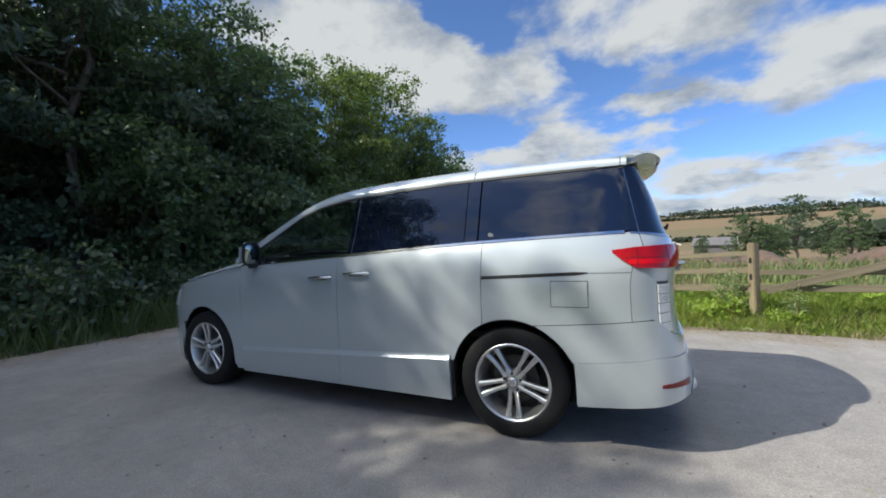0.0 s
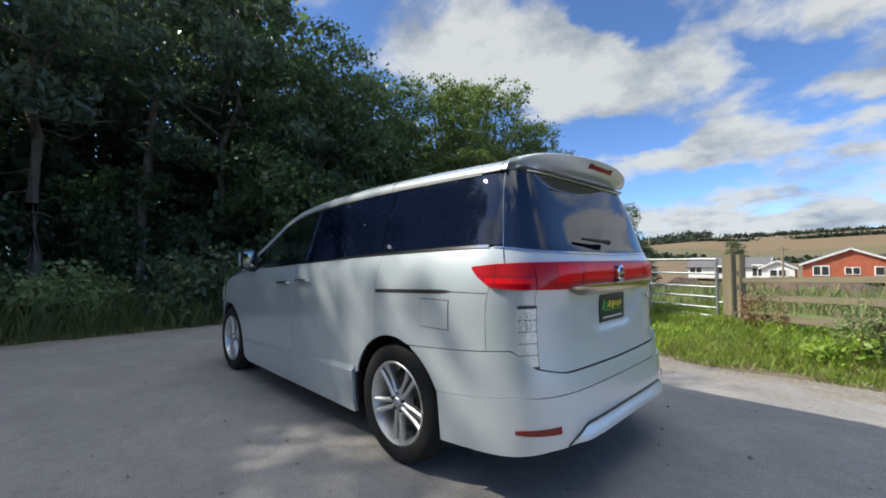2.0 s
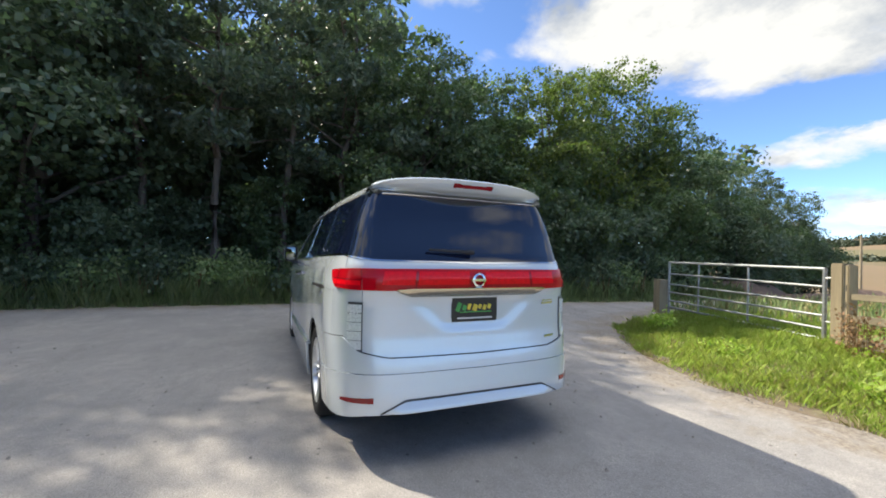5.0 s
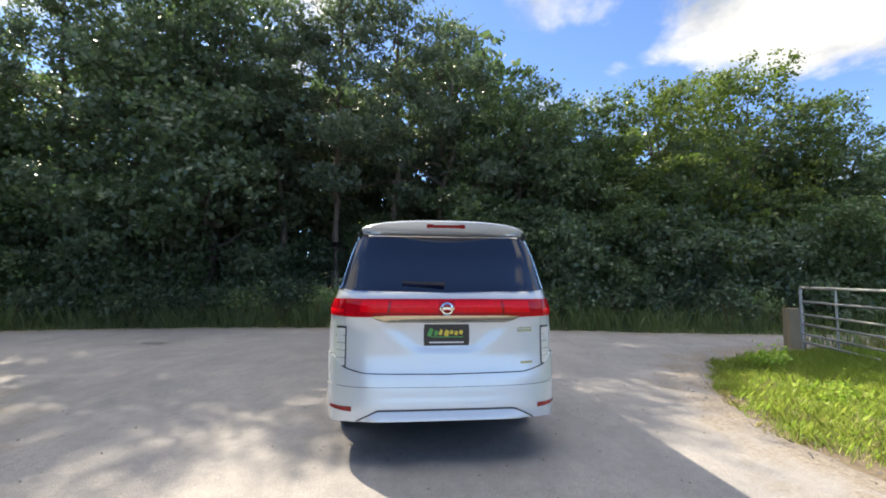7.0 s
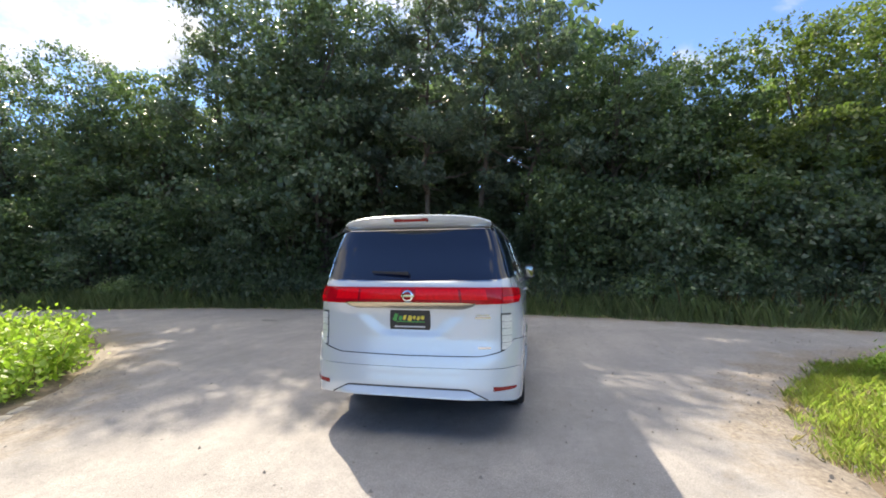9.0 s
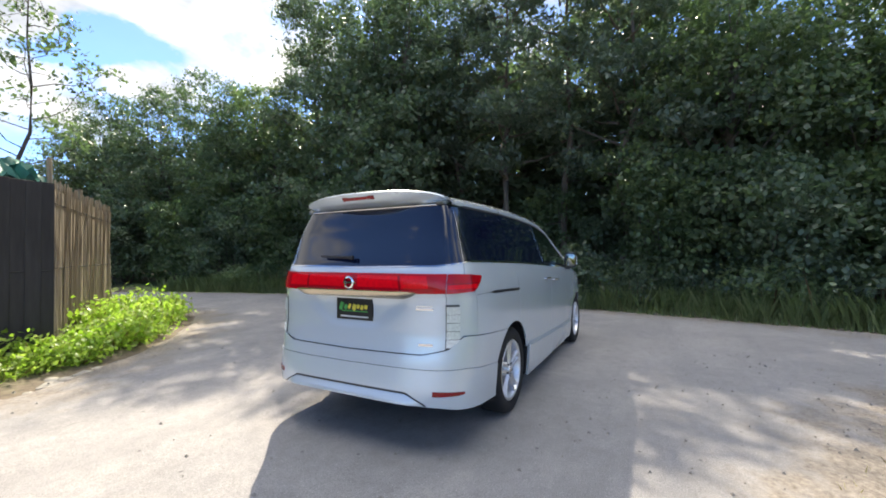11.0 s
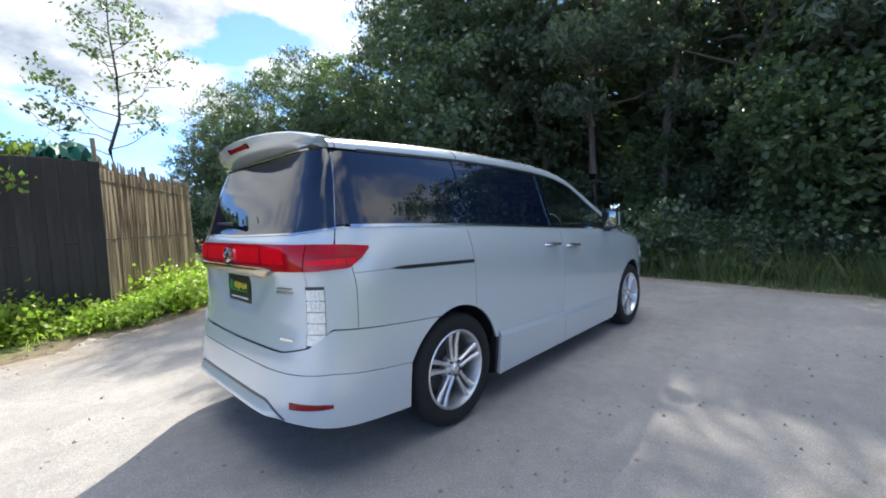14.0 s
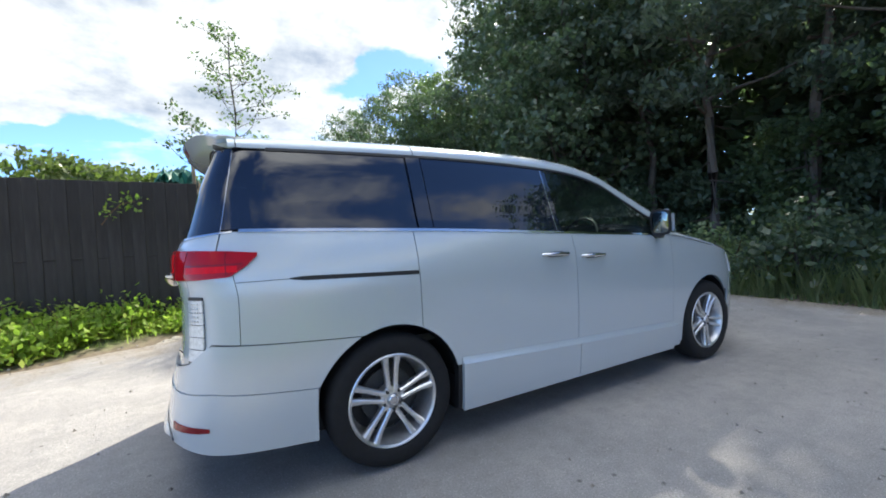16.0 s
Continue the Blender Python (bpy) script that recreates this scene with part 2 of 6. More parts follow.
def make_paint():
    m = Mat("silver_white_pearl_paint")
    flake = m.noise(900.0, 2, 0.5)
    dirt = m.noise(3.0, 6, 0.6)
    col = m.ramp(flake, [(0.35, (0.51, 0.56, 0.595)), (0.65, (0.58, 0.635, 0.67))])
    col = m.mix(m.grey(dirt, 0.0, 0.10, 0.5, 0.75), col, (0.50, 0.48, 0.44))
    m.to(col, "Base Color").set(Roughness=0.27, Metallic=0.26)
    m.b.inputs["Coat Weight"].default_value = 0.9
    m.b.inputs["Coat Roughness"].default_value = 0.04
    return m.m


def make_glass(name, tint, clear, rough=0.015):
    m = Mat(name)
    m.set(Base_Color=(*tint, 1), Roughness=rough)
    m.b.inputs["Specular IOR Level"].default_value = 1.0
    tr = m.n.new("ShaderNodeBsdfTransparent")
    tr.inputs["Color"].default_value = (0.72, 0.80, 0.76, 1)
    sh = m.n.new("ShaderNodeMixShader")
    sh.inputs[0].default_value = clear
    m.l.new(m.b.outputs[0], sh.inputs[1])
    m.l.new(tr.outputs[0], sh.inputs[2])
    m.l.new(sh.outputs[0], m.out.inputs["Surface"])
    return m.m


def make_wood(name, lo, hi, stretch, rough=0.85):
    m = Mat(name)
    g = m.noise(9.0, 7, 0.65, stretch=stretch)
    col = m.ramp(g, [(0.3, lo), (0.7, hi)])
    col = m.mix(m.grey(m.random(), 0.0, 0.35, 0, 1), col, tuple(c * 0.55 for c in lo))
    m.to(col, "Base Color").set(Roughness=rough)
    m.bump(g, 0.4, 0.004)
    return m.m


ASPHALT, GROUND, FIELD, PAINT = make_asphalt(), make_ground(), make_field(), make_paint()
GLASS_DARK = make_glass("privacy_glass", (0.004, 0.007, 0.022), 0.008)
GLASS_CLEAR = make_glass("tinted_glass", (0.012, 0.018, 0.017), 0.72)
# Warm dark base colour paints the ground's reflection into the garnish chrome.
GARNISH = plain("reflection_tinted_chrome", (0.50, 0.45, 0.36), 0.16, 1.0, 60, 0.08)
CHROME = plain("chrome", (0.72, 0.72, 0.73), 0.12, 1.0, 60, 0.05)
ALLOY = plain("polished_alloy", (0.76, 0.76, 0.77), 0.34, 0.9, 40, 0.08)
RUBBER = plain("tyre_rubber", (0.009, 0.009, 0.010), 0.85, 0.0, 40, 0.25, 0.2)
BLACK = plain("black_plastic", (0.012, 0.012, 0.013), 0.55, 0.0, 50, 0.2)
LAMPTRIM = plain("grey_lamp_frame", (0.030, 0.032, 0.035), 0.35, 0.0, 50, 0.15)
TRIM = plain("dark_grey_trim", (0.03, 0.031, 0.033), 0.4, 0.0, 50, 0.15)
DISC = plain("brake_disc_steel", (0.06, 0.06, 0.062), 0.6, 0.25, 30, 0.2)
SEAT = plain("beige_seat_cloth", (0.16, 0.145, 0.125), 0.9, 0.0, 60, 0.2)
RED = plain("red_lamp_lens", (0.40, 0.003, 0.010), 0.08, 0.0, 12, 0.15)
RED.node_tree.nodes["Principled BSDF"].inputs["Specular IOR Level"].default_value = 0.3
REDLT = plain("bright_red_lens", (0.72, 0.004, 0.012), 0.10, 0.0, 40, 0.12)
REDLT.node_tree.nodes["Principled BSDF"].inputs["Specular IOR Level"].default_value = 0.2
LED = plain("lamp_element", (0.52, 0.53, 0.54), 0.3, 0.2, 50, 0.1)
REDDK = plain("dark_red_lens", (0.20, 0.004, 0.008), 0.12, 0.0, 12, 0.2)
CLEARLENS = plain("clear_lamp_lens", (0.74, 0.77, 0.78), 0.12, 0.35, 80, 0.2)
MIRROR = plain("mirror_glass", (0.24, 0.28, 0.28), 0.02, 1.0, 10, 0.02)
BOARD = plain("black_plate", (0.010, 0.012, 0.014), 0.3, 0.0, 30, 0.2)
GREEN_INK = plain("green_ink", (0.05, 0.30, 0.06), 0.4)
YELLOW_INK = plain("yellow_ink", (0.62, 0.50, 0.05), 0.4)
WHITE_INK = plain("white_ink", (0.6, 0.6, 0.58), 0.4)
LEAF_A = leaf_mat("broad_leaves", (0.081, 0.120, 0.052), (0.118, 0.169, 0.078), (0.181, 0.228, 0.116), 0.52, 0.36)
LEAF_B = leaf_mat("yellow_green_leaves", (0.087, 0.121, 0.034), (0.131, 0.168, 0.045), (0.195, 0.224, 0.067), 0.55, 0.38)
LEAF_D = leaf_mat("dark_hedge_leaves", (0.076, 0.113, 0.061), (0.110, 0.151, 0.086), (0.164, 0.206, 0.127), 0.46, 0.34)
NEEDLE = leaf_mat("pine_needles", (0.086, 0.120, 0.080), (0.124, 0.161, 0.108), (0.182, 0.208, 0.153), 0.46, 0.45)
FARLEAF = leaf_mat("distant_wood_leaves", (0.026, 0.040, 0.022), (0.040, 0.056, 0.030), (0.060, 0.078, 0.040), 0.25, 0.6)
GRASS = leaf_mat("verge_grass", (0.28, 0.39, 0.075), (0.36, 0.48, 0.100), (0.57, 0.60, 0.22), 0.5, 0.5)
# Yellower tufts, with sunlight put into the colour.
GRASS_SUN = leaf_mat("sunlit_yellow_grass", (0.34, 0.41, 0.075), (0.43, 0.49, 0.105), (0.55, 0.55, 0.20), 0.5, 0.5)
# Grass with the shade beside the wood put into its colour.
GRASS_SHADE = leaf_mat("shade_toned_grass", (0.19, 0.26, 0.11), (0.28, 0.35, 0.155), (0.42, 0.45, 0.26), 0.5, 0.5)
WEED = leaf_mat("weed_leaves", (0.20, 0.31, 0.045), (0.32, 0.45, 0.065), (0.50, 0.58, 0.12), 0.5, 0.45)
STRAW = leaf_mat("dead_straw", (0.30, 0.25, 0.13), (0.44, 0.37, 0.20), (0.58, 0.50, 0.30), 0.3, 0.7)
DRY = leaf_mat("dry_stalks", (0.16, 0.075, 0.035), (0.24, 0.12, 0.06), (0.36, 0.25, 0.12), 0.2, 0.7)
BARK = make_wood("tree_bark", (0.075, 0.062, 0.050), (0.165, 0.138, 0.110), (1, 1, 0.15), 0.95)
PINEBARK = make_wood("pine_bark", (0.095, 0.070, 0.054), (0.20, 0.155, 0.122), (1, 1, 0.2), 0.95)
POSTWOOD = make_wood("weathered_post", (0.20, 0.160, 0.105), (0.38, 0.31, 0.20), (1, 1, 0.12))
RAILWOOD = make_wood("weathered_rail", (0.14, 0.118, 0.080), (0.27, 0.23, 0.16), (0.1, 1, 1))
DARKBOARD = make_wood("dark_fence_board", (0.024, 0.022, 0.020), (0.062, 0.056, 0.052), (1, 1, 0.1))
CANE = make_wood("reed_cane", (0.22, 0.165, 0.10), (0.46, 0.37, 0.25), (1, 1, 0.1), 0.75)
GALV = plain("galvanised_steel", (0.40, 0.41, 0.42), 0.5, 0.85, 25, 0.2)
BRICK = plain("red_brick", (0.42, 0.115, 0.060), 0.9, 0.0, 3, 0.15)
RENDER = plain("white_render", (0.78, 0.76, 0.72), 0.85, 0.0, 2, 0.06)
SLATE = plain("grey_roof_tiles", (0.15, 0.14, 0.14), 0.8, 0.0, 3, 0.2)
PANE = make_glass("window_glass", (0.03, 0.035, 0.04), 0.0)
TARP = plain("green_tarpaulin", (0.012, 0.12, 0.075), 0.6, 0.0, 8, 0.3)
STONE = plain("pale_stone", (0.38, 0.34, 0.28), 0.9, 0.0, 12, 0.25, 0.4)
GRIT = plain("loose_grit", (0.24, 0.215, 0.185), 0.95, 0.0, 20, 0.3)

# ---- ground, road ----
def smooth(a, b, v):
    t = np.clip((np.asarray(v, float) - a) / (b - a), 0, 1)
    return t * t * (3 - 2 * t)


def pchip(xs, ys):
    """A monotone smooth curve through the points."""
    xs, ys = np.array(xs, float), np.array(ys, float)
    h, d = np.diff(xs), np.diff(ys) / np.diff(xs)
    m = np.r_[d[0], np.where(d[1:] * d[:-1] > 0, 2 * d[1:] * d[:-1] / np.where(d[1:] + d[:-1] == 0, 1, d[1:] + d[:-1]), 0), d[-1]]

    def exact(v):
        k = np.clip(np.searchsorted(xs, v, "right") - 1, 0, len(xs) - 2)
        t = (v - xs[k]) / h[k]
        return (2 * t**3 - 3 * t**2 + 1) * ys[k] + (t**3 - 2 * t**2 + t) * h[k] * m[k] + (3 * t**2 - 2 * t**3) * ys[k + 1] + (t**3 - t**2) * h[k] * m[k + 1]

    lo, hi, steps = float(xs[0]), float(xs[-1]), 1500
    table = [float(v) for v in exact(np.linspace(lo, hi, steps + 1))]

    def at(v):
        q = (min(max(v, lo), hi) - lo) / (hi - lo) * steps
        k = min(int(q), steps - 1)
        return table[k] + (table[k + 1] - table[k]) * (q - k)

    return at


# Road outline, counter-clockwise from the lane behind the van.
ROAD = np.array([
    (45, -3.0), (45, 3.0), (8, 3.0), (3.2, 2.95), (1.2, 2.98), (0.3, 3.05), (-0.7, 3.5), (-1.5, 4.0), (-2.4, 4.8), (-3.0, 6.2), (-3.4, 8.5), (-3.2, 14), (-2, 30),
    (-5, 30), (-5.0, 14), (-5.1, 8.5), (-5.7, 5.5), (-6.3, 3.0), (-6.75, 0.8), (-6.9, -2), (-7.1, -5), (-6.9, -8.5), (-6.2, -11.5), (-5.1, -15), (-3.2, -20), (1, -28),
    (6, -26), (0.6, -18), (-1.5, -13), (-2.4, -9.5), (-2.3, -7.4), (-1.6, -6.3), (-0.6, -5.1), (0.3, -4.35), (1.35, -3.65), (2.6, -3.15), (5, -3.0),
])


def road_distance(x, y):
    """Signed distance to the road's edge, negative on the road."""
    x, y = np.asarray(x, float), np.asarray(y, float)
    best, inside = np.full(x.shape, 1e9), np.zeros(x.shape, bool)
    for (ax, ay), (bx, by) in zip(ROAD, np.roll(ROAD, -1, axis=0)):
        ex, ey = bx - ax, by - ay
        t = np.clip(((x - ax) * ex + (y - ay) * ey) / (ex * ex + ey * ey), 0, 1)
        best = np.minimum(best, np.hypot(x - ax - t * ex, y - ay - t * ey))
        crosses = ((ay > y) != (by > y)) & (x < (by - ay == 0) * 1e9 + ax + (y - ay) * ex / (ey if ey else 1e-9))
        inside ^= crosses
    return np.where(inside, -best, best)


def wob(x, y, s, seed):
    return np.sin(x * s + seed) * np.cos(y * s * 1.31 + seed * 2.1) + 0.5 * np.sin((x + y) * s * 2.17 + seed * 3.3) * np.cos((x - y) * s * 1.7 + seed)


def ground_height(x, y):
    x, y = np.asarray(x, float), np.asarray(y, float)
    d = road_distance(x, y)
    h = -0.05 + 0.13 * smooth(-0.1, 1.6, d) + 0.025 * wob(x, y, 2.3, 1.0) * smooth(0, 0.8, d)
    gate = smooth(2.5, 4.5, y) * smooth(-4.5, -2.0, x)
    h = h + 0.03 * gate * smooth(0.2, 2.0, d)
    far = np.hypot(x, y)
    h = h - 2.6 * smooth(9, 60, y) * smooth(-30, 0, x + 0.15 * y)
    hill = smooth(110, 620, y + 0.25 * x) * 29 + smooth(500, 1400, far) * 5
    h = h + hill * smooth(-300, 60, x + 0.3 * y)
    h = h + 6 * smooth(150, 700, -y) + 5 * smooth(150, 700, np.abs(x)) * (y < 100)
    return h + wob(x, y, 0.011, 4.0) * 1.6 * smooth(120, 400, far)


def link_mesh(name, verts, faces, material, parent=None, smooth_shade=False):
    me = bpy.data.meshes.new(name)
    me.from_pydata([tuple(v) for v in verts], [], [tuple(f) for f in faces])
    for m in material if isinstance(material, (list, tuple)) else [material]:
        me.materials.append(m)
    if smooth_shade:
        me.polygons.foreach_set("use_smooth", [True] * len(me.polygons))
    ob = new(name, me)
    ob.parent = parent
    return ob


def grid_faces(nx, ny):
    i, j = np.meshgrid(np.arange(nx - 1), np.arange(ny - 1), indexing="ij")
    a = (i * ny + j).ravel()
    return np.stack([a, a + ny, a + ny + 1, a + 1], 1)


def graded(lo, hi, core_lo, core_hi, step, growth=1.16):
    core = list(np.arange(core_lo, core_hi + step / 2, step))
    s, v = step, core_hi
    while v < hi:
        s *= growth
        v += s
        core.append(v)
    s, v = step, core_lo
    while v > lo:
        s *= growth
        v -= s
        core.insert(0, v)
    return np.array(core)


gx, gy = graded(-1800, 1800, -14, 8, 0.22), graded(-1800, 2400, -13, 12, 0.22)
GX, GY = np.meshgrid(gx, gy, indexing="ij")
GZ = ground_height(GX, GY)
ground = link_mesh("ground", np.stack([GX.ravel(), GY.ravel(), GZ.ravel()], 1), grid_faces(len(gx), len(gy)), [GROUND, FIELD], None, True)
verge = ground.data.attributes.new("edge", "FLOAT", "POINT")
verge.data.foreach_set("value", road_distance(GX, GY).ravel().astype(np.float32))
cx, cy = 0.5 * (gx[:-1] + gx[1:]), 0.5 * (gy[:-1] + gy[1:])
FX, FY = np.meshgrid(cx, cy, indexing="ij")
ground.data.polygons.foreach_set("material_index", (np.hypot(FX, FY) > 22).astype(int).ravel())
tagged(ground, "grassy soil verges running out into stubble fields and low hills", "ground", kind="structure")

# The road: a fine sheet with an uneven edge.
rx, ry = graded(-9, 45, -8, 6, 0.14), graded(-28, 30, -9, 9, 0.14)
RX, RY = np.meshgrid(rx, ry, indexing="ij")
RD = road_distance(RX, RY) + 0.05 * wob(RX, RY, 3.1, 2.0) + 0.03 * wob(RX, RY, 9.0, 5.0)
RZ = 0.006 * wob(RX, RY, 0.9, 3.0) * smooth(0.0, 1.0, np.hypot(RX + 1.5, RY) - 2.5) - 0.095 * smooth(-0.10, 0.22, RD) - 2.6 * smooth(9, 60, RY) * smooth(-30, 0, RX + 0.15 * RY)
keep = RD < 0.26
faces = grid_faces(len(rx), len(ry))
faces = faces[keep.ravel()[faces].all(axis=1)]
used = np.unique(faces)
remap = np.full(keep.size, -1)
remap[used] = np.arange(len(used))
road = link_mesh("road", np.stack([RX.ravel(), RY.ravel(), RZ.ravel()], 1)[used], remap[faces], ASPHALT, None, True)
mark = road.data.attributes.new("edge", "FLOAT", "POINT")
mark.data.foreach_set("value", RD.ravel()[used].astype(np.float32))
tagged(road, "worn grey asphalt lane with sandy edges meeting a country road", "road", kind="structure")


# ---- the van ----
import functools


def part(name, bm, material, parent, label="", shade=True):
    """Link a bmesh as one mesh object under a thing or part."""
    bmesh.ops.recalc_face_normals(bm, faces=bm.faces)
    me = bpy.data.meshes.new(name)
    bm.to_mesh(me)
    bm.free()
    me.materials.append(material)
    if shade:
        me.polygons.foreach_set("use_smooth", [True] * len(me.polygons))
        me.set_sharp_from_angle(angle=radians(38))
    ob = new(name, me)
    ob.parent = parent
    return tagged(ob, label)


def bm_grid(points):
    """A bmesh sheet from a 2D array of points."""
    bm = bmesh.new()
    rows = [[bm.verts.new(p) for p in row] for row in points]
    for a, b in zip(rows[:-1], rows[1:]):
        for k in range(len(a) - 1):
            bm.faces.new((a[k], b[k], b[k + 1], a[k + 1]))
    return bm


def bm_box(size, at=(0, 0, 0), bevel=0.0, seg=2, turn=None):
    bm = bmesh.new()
    bmesh.ops.create_cube(bm, size=1.0)
    bmesh.ops.scale(bm, vec=size, verts=bm.verts)
    if bevel:
        bmesh.ops.bevel(bm, geom=bm.edges[:], offset=bevel, segments=seg, affect="EDGES")
    if turn is not None:
        bmesh.ops.transform(bm, matrix=turn, verts=bm.verts)
    bmesh.ops.translate(bm, vec=at, verts=bm.verts)
    return bm


def bm_tube(points, radius, seg=8, closed=False):
    """A round bar along points; radius may be a list."""
    bm, rings = bmesh.new(), []
    pts = [Vector(p) for p in points]
    for k, p in enumerate(pts):
        a, b = pts[max(k - 1, 0)], pts[min(k + 1, len(pts) - 1)]
        d = (b - a).normalized()
        side = d.cross(Vector((0, 0, 1)))
        side = side.normalized() if side.length > 1e-3 else Vector((1, 0, 0))
        up = side.cross(d)
        r = float(radius[k] if isinstance(radius, (list, tuple)) else radius)
        rings.append([bm.verts.new(p + r * (math.cos(2 * math.pi * j / seg) * side + math.sin(2 * math.pi * j / seg) * up)) for j in range(seg)])
    for a, b in zip(rings[:-1], rings[1:]):
        for j in range(seg):
            bm.faces.new((a[j], a[(j + 1) % seg], b[(j + 1) % seg], b[j]))
    bm.faces.new(rings[0])
    bm.faces.new(rings[-1][::-1])
    return bm


def bm_lathe(profile, seg=48):
    """A ring round the y axis from (radius, y) pairs."""
    bm, rings = bmesh.new(), []
    for k in range(seg):
        a = 2 * math.pi * k / seg
        rings.append([bm.verts.new((r * math.cos(a), y, r * math.sin(a))) for r, y in profile])
    for k in range(seg):
        a, b = rings[k], rings[(k + 1) % seg]
        for j in range(len(profile) - 1):
            bm.faces.new((a[j], b[j], b[j + 1], a[j + 1]))
    return bm


def bm_join(bm, other):
    me = bpy.data.meshes.new("join")
    other.to_mesh(me)
    other.free()
    bm.from_mesh(me)
    bpy.data.meshes.remove(me)
    return bm


# Half width by height, rear reach by height, and the lines that run along the side.
width_at = pchip([0.16, 0.22, 0.35, 0.5, 0.75, 0.95, 1.05, 1.12, 1.18, 1.24, 1.30, 1.45, 1.65, 1.72, 1.80], [0.870, 0.888, 0.902, 0.912, 0.923, 0.922, 0.912, 0.897, 0.878, 0.854, 0.830, 0.780, 0.709, 0.673, 0.583])
reach_at = pchip([0.16, 0.26, 0.38, 0.5, 0.6, 0.7, 0.8, 0.95, 1.02, 1.07, 1.14, 1.2, 1.25, 1.3, 1.5, 1.66, 1.8], [0.985, 1.005, 1.005, 0.99, 0.975, 0.957, 0.945, 0.942, 0.950, 0.962, 0.962, 0.945, 0.915, 0.895, 0.83, 0.77, 0.73])
power_at = pchip([0.16, 0.9, 1.15, 1.27, 1.66, 1.8], [5.2, 5.6, 5.6, 7.0, 10.0, 10.0])
nose_at = pchip([0.16, 0.4, 0.7, 0.9, 1.1, 1.3], [1.30, 1.34, 1.33, 1.25, 1.05, 0.9])
belt_at = pchip([-2.6, -2.2, -1.2, -0.19, 0.75, 1.1], [1.125, 1.146, 1.198, 1.248, 1.272, 1.275])
head_at = pchip([-2.55, -2.24, -2.0, -1.79, -1.5, -1.23, -0.7, -0.28, 0.67, 1.0], [1.15, 1.30, 1.435, 1.55, 1.622, 1.650, 1.676, 1.683, 1.675, 1.67])
ridge_at = pchip([-2.75, -2.5, -2.2, -2.0, -1.8, -1.5, -1.0, -0.5, 0.0, 0.4, 0.72], [1.20, 1.335, 1.515, 1.622, 1.704, 1.770, 1.805, 1.812, 1.806, 1.792, 1.772])
bonnet_edge = pchip([-3.92, -3.7, -3.4, -3.0, -2.5, -2.3], [0.74, 0.86, 0.955, 1.035, 1.125, 1.14])


@functools.lru_cache(None)
def hull_point(s, z):
    """The skin at s along the side (metres from the rear axle; 0 to 1 to the rear corner, 2 at the middle of the back; -2.6 to -4.93 round the nose, -4.93 its middle)."""
    w, n = width_at(z), power_at(z)
    if s > 0:
        c, q, reach, x0, sign = (s, 1.0, reach_at(z), 0.0, 1) if s <= 1 else (1.0, 2 - s, reach_at(z), 0.0, 1)
    elif s < -2.6:
        u = (-2.6 - s) / 1.33 if s > -3.93 else -2.93 - s
        c, q = (u, 1.0) if u <= 1 else (1.0, 2 - u)
        reach, x0, sign, n = nose_at(z), -2.6, -1, 3.4
    else:
        return s, w, z
    q = max(q, 0.0)
    r = (c**n + q**n) ** (-1 / n)
    return x0 + sign * reach * r * c, w * r * q, z


def hull(s, z):
    return Vector(hull_point(float(s), float(z)))


def skin(s, z, off=0.0):
    """The skin moved out along its normal."""
    p = hull(s, z)
    if off:
        e = 0.004
        n = (hull(s + e, z) - hull(s - e, z)).cross(hull(s, z + e) - hull(s, z - e))
        n.normalize()
        if n.dot(Vector((p.x + 1.3, p.y * 3, 0))) < 0:
            n = -n
        p = p + off * n
    return p


@functools.lru_cache(None)
def s_of_x(x, z):
    lo, hi = 0.0, 1.0
    for _ in range(16):
        mid = 0.5 * (lo + hi)
        lo, hi = (mid, hi) if hull_point(mid, z)[0] < x else (lo, mid)
    return lo


@functools.lru_cache(None)
def s_of_y(y, z):
    lo, hi = 1.0, 2.0
    for _ in range(16):
        mid = 0.5 * (lo + hi)
        lo, hi = (mid, hi) if hull_point(mid, z)[1] > y else (lo, mid)
    return lo


def fixed(v):
    return (lambda _: v) if isinstance(v, (int, float)) else v


